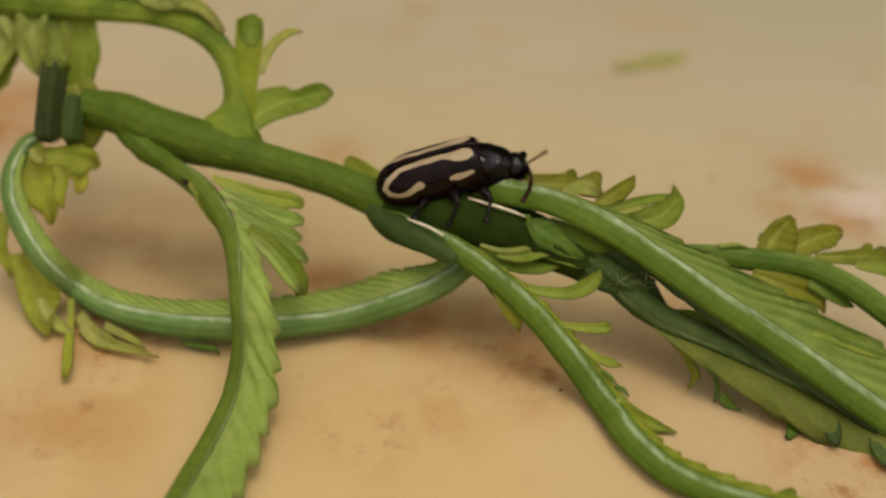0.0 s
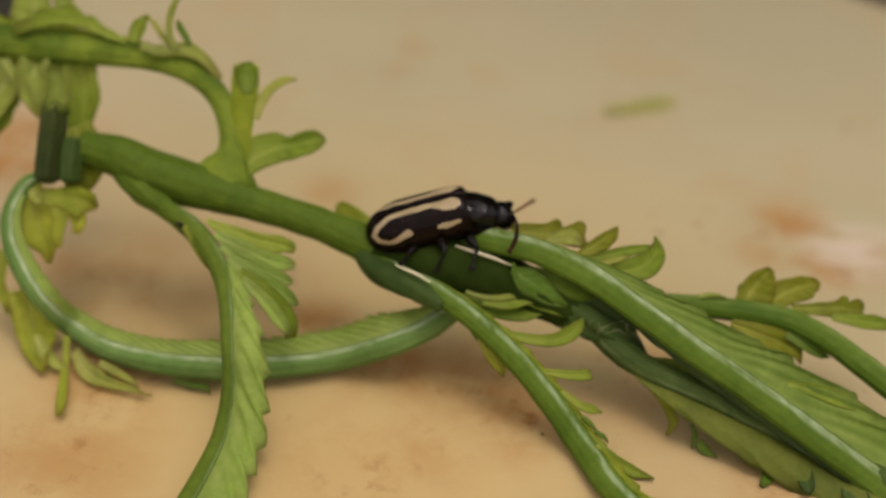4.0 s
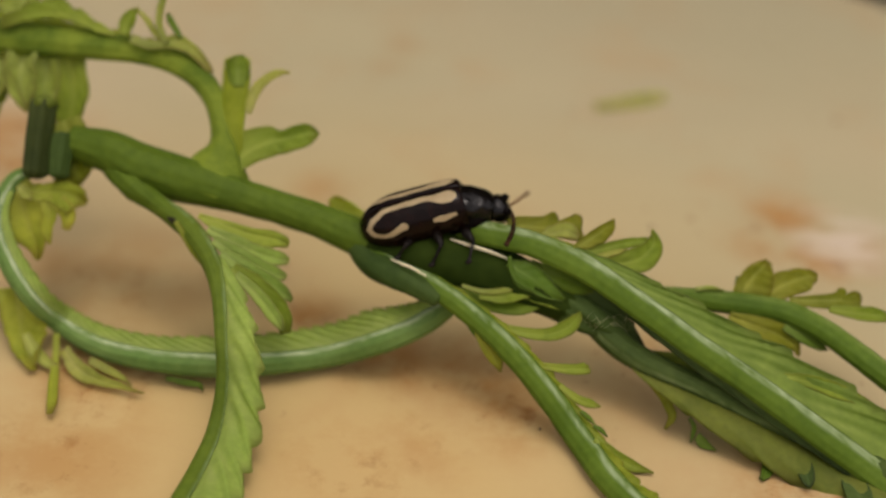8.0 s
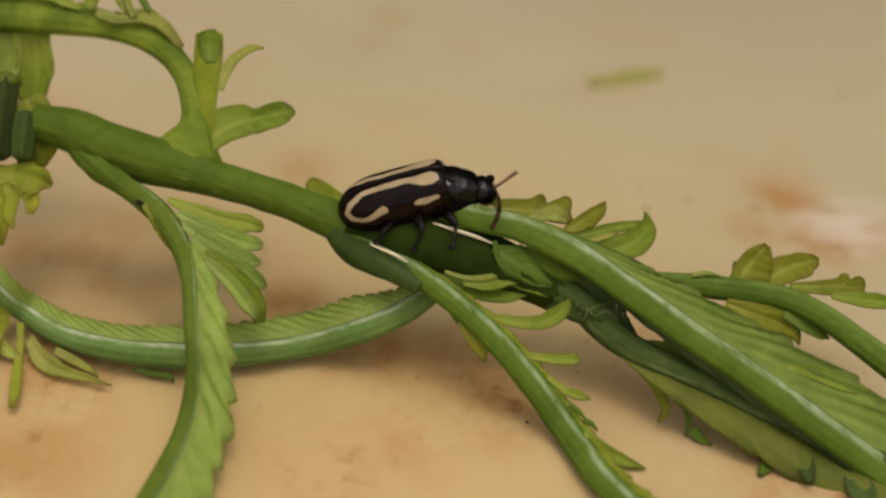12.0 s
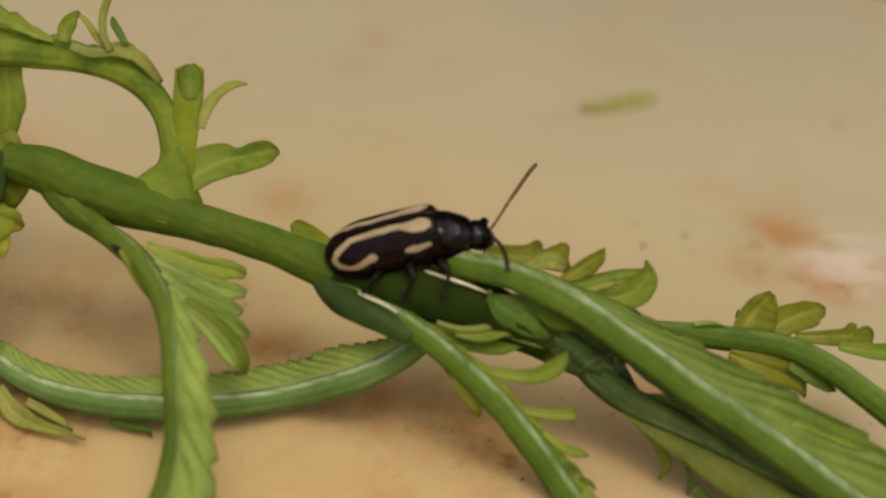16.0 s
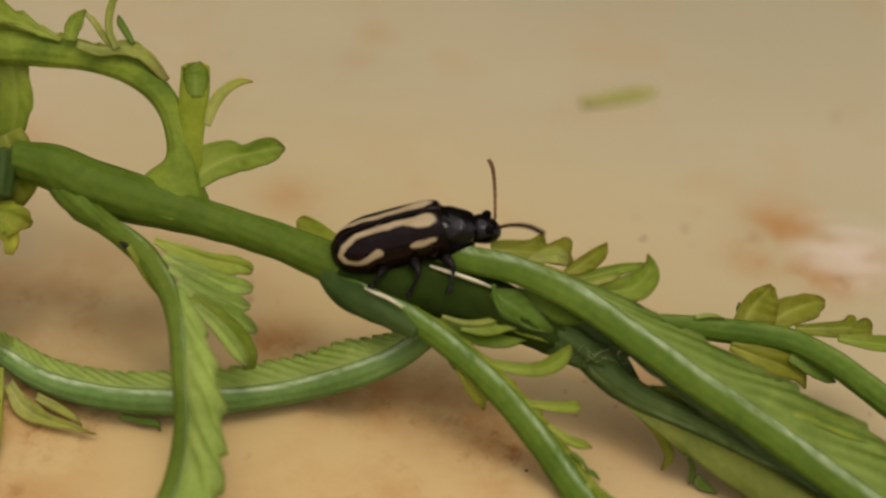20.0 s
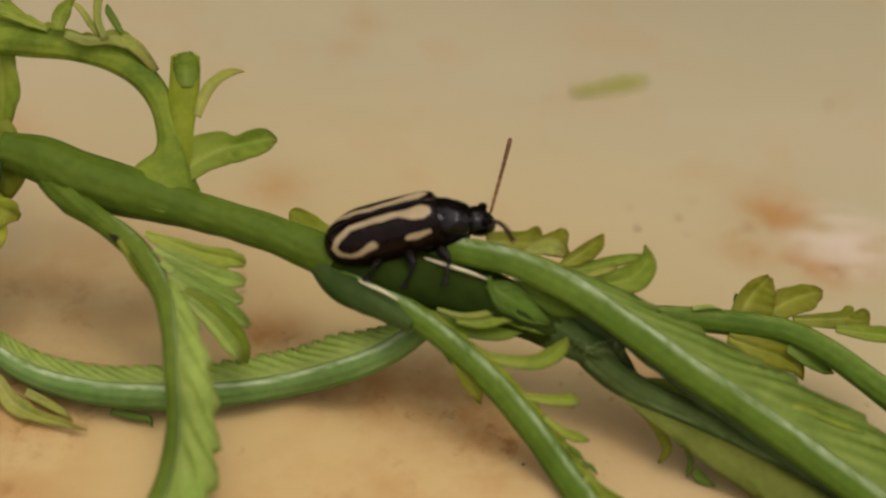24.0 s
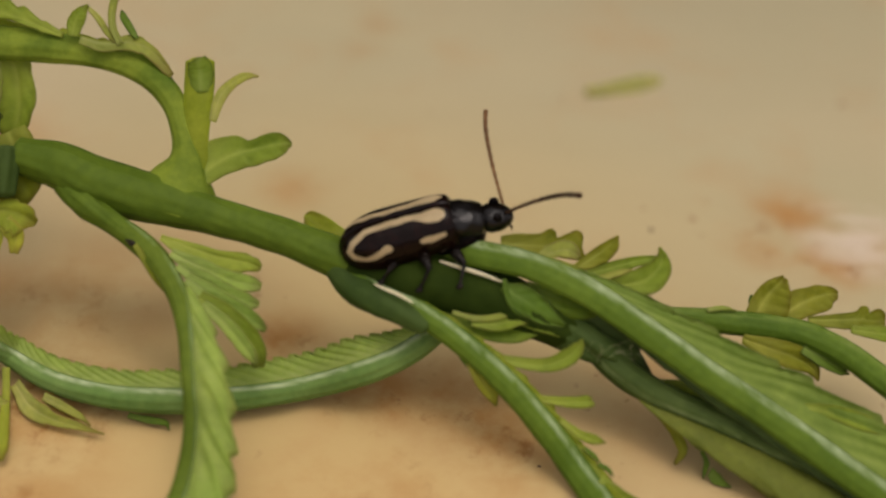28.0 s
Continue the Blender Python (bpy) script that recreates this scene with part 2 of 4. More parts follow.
def thing(name, label, category, at=(0, 0, 0), **more):
    ob = new(name)
    ob.empty_display_size = 0.002
    ob.location = Vector(at) * MM
    return tagged(ob, label, category, **more)


def frames_along(c):
    """Tangent, side and open-side normal along a centreline."""
    t = np.gradient(c, axis=0)
    t /= np.linalg.norm(t, axis=1, keepdims=True) + 1e-12
    f = np.array(FACING)
    side = np.cross(f, t)
    side /= np.linalg.norm(side, axis=1, keepdims=True) + 1e-12
    nor = np.cross(t, side)
    return t, side, nor


def tube(rows, seg=28, steps=10, grooves=0, depth=0.0, taper=(1.0, 1.0), rib=None, flat=1.0, wobble=0.06, spread=14.0):
    """A stalk along rows of x, y, z, width, with grooves and a pale rib on one side."""
    s = spline(rows, steps)
    c, w = s[:, :3], s[:, 3] / 2
    n = len(c)
    w = w * np.interp(np.linspace(0, 1, n), [0, 1], taper)
    t, side, nor = frames_along(c)
    bm = bmesh.new()
    lay = bm.verts.layers.float.new("rib")
    rings = []
    for i in range(-1, n + 1):
        k = min(max(i, 0), n - 1)
        end = i in (-1, n)
        ring = []
        for j in range(seg):
            a = 2 * math.pi * j / seg
            r = w[k] * (1 + depth * math.cos(grooves * a)) * (0.55 if end else 1.0)
            r *= 1 + wobble * noise.noise(Vector((c[k, 0] * 0.9 + 3 * math.cos(a), c[k, 1] * 0.9 + 3 * math.sin(a), c[k, 2])))
            p = c[k] + side[k] * (r * math.cos(a)) + nor[k] * (r * math.sin(a) * flat)
            if end:
                p = p + t[k] * w[k] * (0.28 if i == n else -0.28)
            v = bm.verts.new(Vector(p) * MM)
            if rib is not None:
                sway = 9 * noise.noise(Vector((i * 0.13, 0, 5)))
                d = abs((math.degrees(a) - rib + sway + 180) % 360 - 180)
                wear = 0.55 + 0.6 * noise.noise(Vector((i * 0.16, a * 2, 2))) + 0.7 * noise.noise(Vector((i * 0.7, a * 3, 8)))
                v[lay] = max(0.0, min(1.0, 1.6 - d / spread)) * min(1.0, max(0.0, wear))
            ring.append(v)
        rings.append(ring)
    for a, b in zip(rings, rings[1:]):
        for j in range(seg):
            bm.faces.new((a[j], a[(j + 1) % seg], b[(j + 1) % seg], b[j]))
    bm.faces.new(rings[0][::-1])
    bm.faces.new(rings[-1])
    return bm


def limb(points, seg=8):
    """A thin jointed limb through rows of x, y, z, width; rounded."""
    s = spline(points, 5)
    c, w = s[:, :3], s[:, 3] / 2
    t = np.gradient(c, axis=0)
    t /= np.linalg.norm(t, axis=1, keepdims=True)
    bm = bmesh.new()
    rings = []
    for k in range(len(c)):
        ax = Vector(t[k])
        sd = ax.orthogonal().normalized() if abs(ax.z) > 0.95 else ax.cross(Vector((0, 0, 1))).normalized()
        up = ax.cross(sd)
        rings.append([bm.verts.new((Vector(c[k]) + (sd * math.cos(q) + up * math.sin(q)) * w[k]) * MM) for q in [2 * math.pi * j / seg for j in range(seg)]])
    for a, b in zip(rings, rings[1:]):
        for j in range(seg):
            bm.faces.new((a[j], a[(j + 1) % seg], b[(j + 1) % seg], b[j]))
    bm.faces.new(rings[0][::-1])
    bm.faces.new(rings[-1])
    return bm


def sheet(grid, thick, ribs=None, tips=None):
    """A closed thin shell over a grid of points (rows of vectors in mm)."""
    g = np.array(grid, float)
    du, dv = np.gradient(g, axis=0), np.gradient(g, axis=1)
    n = np.cross(du, dv)
    n /= np.linalg.norm(n, axis=2, keepdims=True) + 1e-9
    bm = bmesh.new()
    lay = bm.verts.layers.float.new("rib")
    brown = bm.verts.layers.float.new("tip")
    R, C = g.shape[:2]
    thick = np.broadcast_to(np.asarray(thick, float), (R, C))
    top = [[bm.verts.new(Vector(g[i, j] + n[i, j] * thick[i, j] / 2) * MM) for j in range(C)] for i in range(R)]
    bot = [[bm.verts.new(Vector(g[i, j] - n[i, j] * thick[i, j] / 2) * MM) for j in range(C)] for i in range(R)]
    if ribs is not None:
        for i in range(R):
            for j in range(C):
                top[i][j][lay] = bot[i][j][lay] = ribs[i][j]
                top[i][j][brown] = bot[i][j][brown] = tips[i][j]
    for i in range(R - 1):
        for j in range(C - 1):
            bm.faces.new((top[i][j], top[i + 1][j], top[i + 1][j + 1], top[i][j + 1]))
            bm.faces.new((bot[i][j], bot[i][j + 1], bot[i + 1][j + 1], bot[i + 1][j]))
    rim = [(i, 0) for i in range(R)] + [(R - 1, j) for j in range(1, C)] + [(i, C - 1) for i in range(R - 2, -1, -1)] + [(0, j) for j in range(C - 2, 0, -1)]
    for (a, b), (c, d) in zip(rim, rim[1:] + rim[:1]):
        bm.faces.new((top[a][b], bot[a][b], bot[c][d], top[c][d]))
    return bm


def blade(rows, start, stop, turn, width, teeth, bite=0.3, pleat=0.06, slant=0.5, lift=0.3, thick=0.09, sweep=0.35, rise=0.0):
    """A toothed, pleated leaf blade along one side of a stalk. turn: +1 or -1 for the side, width in mm at even stations."""
    s = spline(rows, 36)
    n = len(s)
    s = s[int(start * (n - 1)):int(stop * (n - 1)) + 1]
    t, side, nor = frames_along(s[:, :3])
    grid, ribs, tips = [], [], []
    for i in range(len(s)):
        u = i / (len(s) - 1)
        w = np.interp(u, np.linspace(0, 1, len(width)), width)
        w *= 1 + 0.1 * noise.noise(Vector((u * 9, teeth, 0)))
        line, rib, tip = [], [], []
        for j in range(13):
            v = j / 12
            ph = teeth * u - slant * v + 0.45 * noise.noise(Vector((u * 9, v, 4)))
            saw = ph % 1.0
            edge = (saw / 0.84) ** 0.8 if saw < 0.84 else ((1 - saw) / 0.16) ** 0.9
            out = s[i, 3] * 0.3 + w * v * (1 - bite + bite * edge * v)
            up = rise * s[i, 3] + lift * w * math.sin(v * 2.2) + pleat * w * math.sin(2 * math.pi * ph) * min(1, 2 * v)
            line.append(s[i, :3] + side[i] * turn * out + nor[i] * up + t[i] * (v * v * w * sweep))
            vein = 0.6 + noise.noise(Vector((u * 11, v * 2, 7)))
            rib.append(max(0.0, 0.5 * vein * math.exp(-(min(saw, 1 - saw) / 0.2) ** 2) * (1 - 0.6 * v) + 0.35 * (1 - v) ** 2))
            tip.append(max(0.0, (v - 0.86) / 0.14) * (0.35 + 0.4 * edge))
        grid.append(line)
        ribs.append(rib)
        tips.append(tip)
    return sheet(grid, thick, ribs, tips)


def leaflet(row, thick=0.1, cup=0.14, ragged=0.0, curl=0.15, neck=0.3, widest=0.62, blunt=3.4):
    """One leaflet from base to tip (x, y, z, x, y, z, width, bend): narrow at the base, widest past the middle."""
    b, e, w, bend = np.array(row[:3]), np.array(row[3:6]), row[6], row[7]
    f = np.array(FACING)
    d = e - b
    ln = np.linalg.norm(d)
    side = np.cross(f, d / ln)
    side /= np.linalg.norm(side)
    nor = np.cross(d / ln, side)
    R, C = 21, 13
    grid, ribs, tips, body = [], [], [], []
    ph = (row[0] * 7.3 + row[2] * 3.1) % 1
    for i in range(R):
        u = i / (R - 1)
        k = min(1.0, u / widest)
        prof = neck + (1 - neck) * k * k * (3 - 2 * k)
        if u > widest:
            prof *= math.sqrt(max(0.0016, 1 - ((u - widest) / (1 - widest)) ** blunt))
        c = b + d * u - side * bend * math.sin(math.pi * u) + nor * (curl * ln * (u * u - 0.5 * u))
        line, rib, tip, fat = [], [], [], []
        for j in range(C):
            v = -1 + 2 * j / (C - 1)
            edge = 1 + 0.09 * noise.noise(Vector((u * 4, v * 2, ph * 30))) + ragged * v * v * noise.noise(Vector((u * 7, 3 * math.copysign(1, v), ph * 50)))
            x = v * w / 2 * prof * edge
            z = cup * w * (v * v - 0.3) * prof + 0.06 * w * noise.noise(Vector((u * 2.2, v * 1.3, ph * 17 + 5)))
            line.append(c + side * x + nor * z + (d / ln) * (ragged * 0.5 * w * noise.noise(Vector((v * 4, u, ph * 9))) * u * u))
            vein = math.exp(-(v / 0.14) ** 2) * (1 - 0.6 * u)
            twig = math.exp(-((((u * 5 - abs(v) * 0.8) % 1) - 0.5) / 0.13) ** 2) * 0.08
            rib.append(min(1.0, 0.3 * vein + twig + 0.5 * max(0.0, 1 - u / 0.5)))
            far = 0.5 * u + 0.5 * u * abs(v) + 0.25 * noise.noise(Vector((u * 3, v * 2, ph * 23)))
            tip.append(min(0.75, max(0.0, (far - 0.6) / 0.4)))
            fat.append(thick * (1.25 - 0.75 * abs(v) ** 3))
        grid.append(line)
        ribs.append(rib)
        tips.append(tip)
        body.append(fat)
    return sheet(grid, body, ribs, tips)


def leaflets(parent, rows, material, **more):
    for row in rows:
        part("leaflet", leaflet(row, **more), material, parent)


def leaf(parent, material, rows, fold=0.2, wave=0.07, teeth=0, bite=0.2, thick=0.08):
    """A leaflet along a midrib: rows of x, y, z and the widths to its left and right; folded along the midrib, wavy, with browned edges."""
    s = spline(rows, 9)
    t, side, nor = frames_along(s[:, :3])
    half = np.maximum(s[:, 3:5], 0.015)
    broad = half.max()
    seed = rows[0][0] * 3.7 + rows[0][2] * 1.9
    grid, ribs, tips, body = [], [], [], []
    for i in range(len(s)):
        u = i / (len(s) - 1)
        line, rib, tip, fat = [], [], [], []
        saw = (teeth * u + 0.3 * noise.noise(Vector((u * 5, seed, 1)))) % 1.0
        tooth = saw / 0.8 if saw < 0.8 else (1 - saw) / 0.2
        for j in range(17):
            v = -1 + j / 8
            w = half[i, 0] if v > 0 else half[i, 1]
            out = v * w * (1 + 0.1 * abs(v) * noise.noise(Vector((u * 6, 3 * math.copysign(1, v), seed))))
            if teeth:
                out *= 1 - bite * v * v * (1 - tooth)
            up = 1.4 * fold * w * abs(v) ** 1.2 + 1.5 * wave * broad * noise.noise(Vector((u * 3, v * 1.4, seed)))
            vein = (u * 5.5 - abs(v) * 1.1) % 1.0
            up += 0.03 * w * math.cos(2 * math.pi * vein) * min(1.0, 2 * abs(v))
            line.append(s[i, :3] + side[i] * out + nor[i] * up)
            mid = math.exp(-(v / 0.13) ** 2) * (1 - 0.7 * u)
            fine = math.exp(-((vein - 0.5) / 0.12) ** 2) * 0.16 * (1 - abs(v)) * (1 - 0.5 * u)
            rib.append(min(1.0, 0.6 * mid + 0.8 * fine + 0.45 * max(0.0, 1 - u / 0.45)))
            rim = max(0.0, (abs(v) - 0.72) / 0.28) * (0.3 + 0.5 * u) + max(0.0, (u - 0.72) / 0.28) * 0.7
            tip.append(min(0.9, max(0.0, 1.25 * rim * (0.9 + 0.6 * noise.noise(Vector((u * 4, v * 2, seed + 5)))))))
            fat.append(thick * (1.2 - 0.75 * abs(v) ** 3))
        grid.append(line)
        ribs.append(rib)
        tips.append(tip)
        body.append(fat)
    return part("leaflet", sheet(grid, body, ribs, tips), material, parent)


# the board and the dark ground beyond ---------------------------------------
def build_board():
    bm = bmesh.new()
    nx, ny = 90, 70
    grid = []
    for i in range(ny + 1):
        v = i / ny
        line = []
        for j in range(nx + 1):
            u = -1 + 2 * j / nx
            x = 140 * u
            far = max(22.0, 46 - 0.015 * (x - 3) ** 2) if x > 3 else max(-20.0, 46 - 0.004 * (x - 3) ** 2 - 0.5 * max(0.0, -22.0 - x) ** 2.4)
            y = -150 + (far + 150) * (1 - (1 - v) ** 1.8)
            line.append((x, y, 0.25 * noise.noise(Vector((x * 0.03, y * 0.03, 0))) - 0.12))
        grid.append(line)
    verts = [[bm.verts.new(Vector(p) * MM) for p in line] for line in grid]
    for a, b in zip(verts, verts[1:]):
        for j in range(nx):
            bm.faces.new((a[j], a[j + 1], b[j + 1], b[j]))
    rim = verts[-1]
    low = [bm.verts.new(v.co + Vector((0, 0.0012, -0.0012))) for v in rim]
    foot = [bm.verts.new(v.co + Vector((0, 0.0014, -0.009))) for v in rim]
    for a, b in ((rim, low), (low, foot)):
        for j in range(nx):
            bm.faces.new((a[j], a[j + 1], b[j + 1], b[j]))
    ob = part("tabletop", bm, BOARD, None)
    tagged(ob, "beige board with orange-brown damp stains and specks", "tabletop", kind="structure")


build_board()

# the sprig ---------------------------------------------------------------
sprig = thing("plant_sprig", "cut green sprig with feathery toothed leaves lying on the board", "plant")


def build_sprig():
    stem = part("stem", tube([(-14.22, 2.1, 6.97, 1.42), (-12.71, 1.83, 6.81, 1.75), (-10.96, 1.27, 6.4, 1.97), (-8.78, 0.85, 6.13, 1.83), (-6.38, 0.38, 5.79, 1.42), (-3.98, -0.15, 5.46, 1.4), (-1.58, -0.84, 5, 1.6), (0.78, -1.33, 4.69, 1.98), (3.11, -1.69, 4.48, 1.93), (5.43, -2.25, 4.1, 1.69), (7.56, -2.65, 3.33, 1.42), (9.24, -2.92, 2.65, 1.06)], seg=48, grooves=12, depth=0.018), STALK, sprig, "smooth green stem")
    leaflets(stem, [(-1.34, 0.62, 5, -3.32, 1.2, 5.43, 0.8, -0.14)], LEAF)
    # two dark sleeves painted as the shade that the beetle throws on the stem
    part("stem_sheath", tube([(-1.45, -1.04, 4.96, 1.38), (-0.39, -1.27, 4.81, 1.84), (1.01, -1.39, 4.77, 2.58), (3.1, -1.74, 4.57, 2.29), (5.43, -2.37, 4.13, 1.83), (7.55, -2.76, 3.36, 1.51), (9.23, -3.04, 2.68, 1.15)], seg=28, grooves=3, depth=0.03, wobble=0.1), SHADED_STEM, sprig, "dark sleeve round the stem, coloured as the shade under the beetle")
    part("stem_sheath", tube([(-1.98, -1.01, 4.96, 1.02), (-1.21, -1.96, 4.68, 1.23), (-0.25, -2.65, 4.65, 1.18), (0.65, -3.14, 4.52, 0.94), (1.46, -3.51, 4.25, 0.67)], seg=28, grooves=3, depth=0.03, wobble=0.12, flat=0.8), DARK, sprig, "dark sleeve round the stem, coloured as the shade under the beetle")
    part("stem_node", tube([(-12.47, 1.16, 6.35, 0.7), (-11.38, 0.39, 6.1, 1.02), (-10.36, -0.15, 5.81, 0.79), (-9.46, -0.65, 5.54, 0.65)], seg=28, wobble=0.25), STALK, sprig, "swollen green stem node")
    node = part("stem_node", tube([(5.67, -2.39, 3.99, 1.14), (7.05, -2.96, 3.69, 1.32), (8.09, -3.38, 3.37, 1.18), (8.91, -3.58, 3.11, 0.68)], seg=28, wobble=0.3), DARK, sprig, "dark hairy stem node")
    mid = np.array((8.22, -4.05, 3.84))
    tuft = bmesh.new()
    for k in range(26):
        a, up = random.uniform(0, 6.28), random.uniform(0.2, 0.9)
        o = mid + np.array((random.uniform(-0.9, 0.9), random.uniform(-0.25, 0.25), random.uniform(-0.3, 0.3)))
        d = np.array((math.cos(a) * (1 - up), -0.4 + 0.3 * math.sin(a), up))
        me = bpy.data.meshes.new("hair")
        one = limb([(*o, 0.008), (*(o + d * 0.3 + np.array((0.06 * math.sin(5 * a), 0, 0.05))), 0.006), (*(o + d * 0.8), 0.003)], 5)
        one.to_mesh(me)
        one.free()
        tuft.from_mesh(me)
        bpy.data.meshes.remove(me)
    part("hair_tuft", tuft, PALE, node, "fine whitish hairs")
    for rows in ([(-0.5, -2.55, 5.37, 0.05), (-0.08, -2.76, 5.34, 0.09), (0.38, -2.97, 5.3, 0.1), (0.94, -3.21, 5.13, 0.05)], [(1.83, -1.77, 5.96, 0.06), (2.56, -2.02, 5.92, 0.12), (3.48, -2.23, 5.78, 0.13), (4.21, -2.36, 5.57, 0.06)]):
        part("sheath_edge", tube(rows, seg=8, wobble=0.3), PALE, sprig, "pale papery sheath edge")
    up = [(-8.23, 0.9, 5.58, 3.54), (-8.03, 1.49, 6.48, 2.64), (-7.85, 2.07, 7.37, 1.22), (-8.12, 2.91, 8.22, 0.9), (-8.77, 3.86, 9.02, 0.95), (-10.01, 4.78, 9.51, 1.1), (-11.65, 5.15, 9.76, 1.08), (-13.74, 5.37, 9.85, 1.3), (-15.94, 5.49, 9.85, 1.45), (-18.4, 5.68, 9.9, 1.5), (-20.16, 5.95, 10.05, 1.4)]
    u = part("leaf_stalk", tube(up, seg=44, grooves=10, depth=0.03, flat=0.7), MOTTLED, sprig)
    part("leaf_stub", tube([(-7.77, 1.16, 6.2, 0.94), (-7.54, 1.89, 7.23, 1.03), (-7.54, 2.47, 7.98, 0.94), (-7.53, 3.22, 8.76, 1.04), (-7.53, 3.98, 9.42, 1.09), (-7.57, 4.62, 9.98, 1.05)], seg=28, grooves=2, depth=0.05, flat=0.4), LEAF, u, "short cut leaf stub")
    part("leaf_blade", blade(up, 0.42, 1.0, -1, (0.1, 0.3, 0.5, 0.7, 0.6), 9, bite=0.5, slant=0.8), LEAF, u)
    loop = [(2.05, -2.09, 3.04, 0.97), (0.83, -2.77, 2.38, 1.06), (-0.63, -3.29, 1.86, 1.11), (-2.73, -3.09, 0.73, 1.04), (-5.2, -3.86, 0.75, 1.07), (-7.72, -4.16, 0.74, 1.16), (-10.03, -4.16, 0.79, 1.07), (-12.34, -3.27, 0.53, 1.01), (-14.21, -2.27, 0.74, 0.91), (-15.21, -2.64, 2.46, 0.89), (-16.44, -1.43, 3.64, 0.84), (-16.92, -0.3, 4.68, 0.8), (-16.53, 0.79, 5.65, 0.66), (-15.65, 1.15, 6.13, 0.5)]
    lo = part("leaf_stalk", tube(loop, seg=48, grooves=10, depth=0.035, rib=112, spread=10.0), BLUISH, sprig, "curled leaf stalk arching into a loop")
    part("leaf_blade", blade(loop, 0.04, 0.9, -1, (0.45, 1.05, 0.95, 0.75, 0.62, 0.55, 0.5, 0.4, 0.2), 42, bite=0.24, pleat=0.04, slant=2.0, lift=-0.05, rise=0.34), BLADE, lo)
    for rows in ([(-15.46, 2.9, 8.33, 1.04), (-15.5, 1.9, 7.33, 1.03), (-15.49, 0.69, 6.16, 0.98)], [(-14.48, 1.83, 7.45, 0.84), (-14.49, 1.27, 6.83, 0.89), (-14.5, 0.67, 6.19, 0.79)]):
        part("cut_stub", tube(rows, seg=40, grooves=5, depth=0.11), STUB if rows[0][0] < -15 else DARK, sprig, "cut stalk end with a dried rim")
    part("cut_rim", tube([(-15.41, 2.73, 8.21, 1.08), (-15.43, 2.88, 8.34, 1.11), (-15.43, 3.02, 8.45, 0.8)], seg=24, grooves=5, depth=0.1, wobble=0.2), OLIVE, sprig, "pale dried rim of the cut")
    droop = [(-11.48, 0.46, 5.91, 0.84), (-10.25, -0.18, 5.67, 0.84), (-8.79, -1.25, 5.31, 0.87), (-7.74, -2.52, 4.76, 0.77), (-7.15, -4.03, 4.25, 0.62), (-6.79, -5.84, 3.47, 0.52), (-6.6, -7.02, 2.21, 0.52), (-6.76, -8.19, 0.92, 0.61), (-7.1, -10.02, 0.6, 0.68), (-7.55, -12.05, 0.6, 0.7), (-7.92, -13.7, 0.6, 0.72)]
    dr = part("leaf_stalk", tube(droop, seg=44, grooves=10, depth=0.03, rib=38, spread=10.0), STALK, sprig)
    part("stalk_scar", tube([(-9.67, -0.97, 5.63, 0.18), (-9.41, -1.15, 5.61, 0.3), (-9.16, -1.25, 5.54, 0.18)], seg=10, wobble=0.3), BLACKISH, dr, "small black scar")
    part("leaf_blade", blade(droop, 0.3, 1.0, 1, (0.25, 1.35, 1.7, 1.95, 2.1), 10, bite=0.22, pleat=0.045, slant=1.6, lift=0.22), BLADE, dr)
    front = [(-2.47, -0.76, 5.16, 0.68), (-1.26, -1.6, 4.99, 0.9), (-0.09, -2.34, 4.79, 0.94), (1.18, -3.01, 4.53, 0.93), (2.66, -3.75, 3.96, 0.93), (4.26, -4.78, 3.14, 0.96), (5.87, -5.76, 1.84, 1.05), (7.25, -6.93, 0.6, 1.09), (8.4, -9.25, 0.6, 1.09), (9.72, -10.88, 0.6, 1.06), (11.64, -11.9, 0.6, 1.01), (14.1, -12.79, 0.6, 0.87)]
    fr = part("leaf_stalk", tube(front, seg=44, grooves=10, depth=0.03, rib=62, flat=0.7, spread=12.0), RIBBED, sprig)
    part("leaf_blade", blade(front, 0.25, 1.0, 1, (0.15, 0.35, 0.45, 0.5, 0.5), 16, bite=0.4, slant=1.0), LEAF, fr)
    right = [(1.4, -0.92, 5.72, 0.83), (2.36, -1.2, 6.04, 0.96), (3.44, -1.55, 6.17, 1), (5.26, -2.04, 6.09, 1.03), (7.29, -2.81, 5.64, 1.07), (9.33, -3.84, 4.85, 1.06), (11.59, -4.93, 3.87, 1.06), (13.84, -5.87, 2.89, 1.05), (16.29, -6.99, 1.76, 1.09), (18.91, -8.24, 0.6, 1.09), (20.96, -10.36, 0.6, 0.97)]
    ri = part("leaf_stalk", tube(right, seg=44, grooves=10, depth=0.03, rib=40, flat=0.5, spread=22.0), RIBBED, sprig)
    # dark blade standing in for the shade beneath this stalk
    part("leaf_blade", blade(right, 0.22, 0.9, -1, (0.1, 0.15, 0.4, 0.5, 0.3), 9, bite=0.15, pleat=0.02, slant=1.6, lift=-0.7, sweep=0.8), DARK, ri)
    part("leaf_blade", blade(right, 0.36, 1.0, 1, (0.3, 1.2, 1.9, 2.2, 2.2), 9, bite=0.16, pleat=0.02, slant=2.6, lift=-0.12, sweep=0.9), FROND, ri)
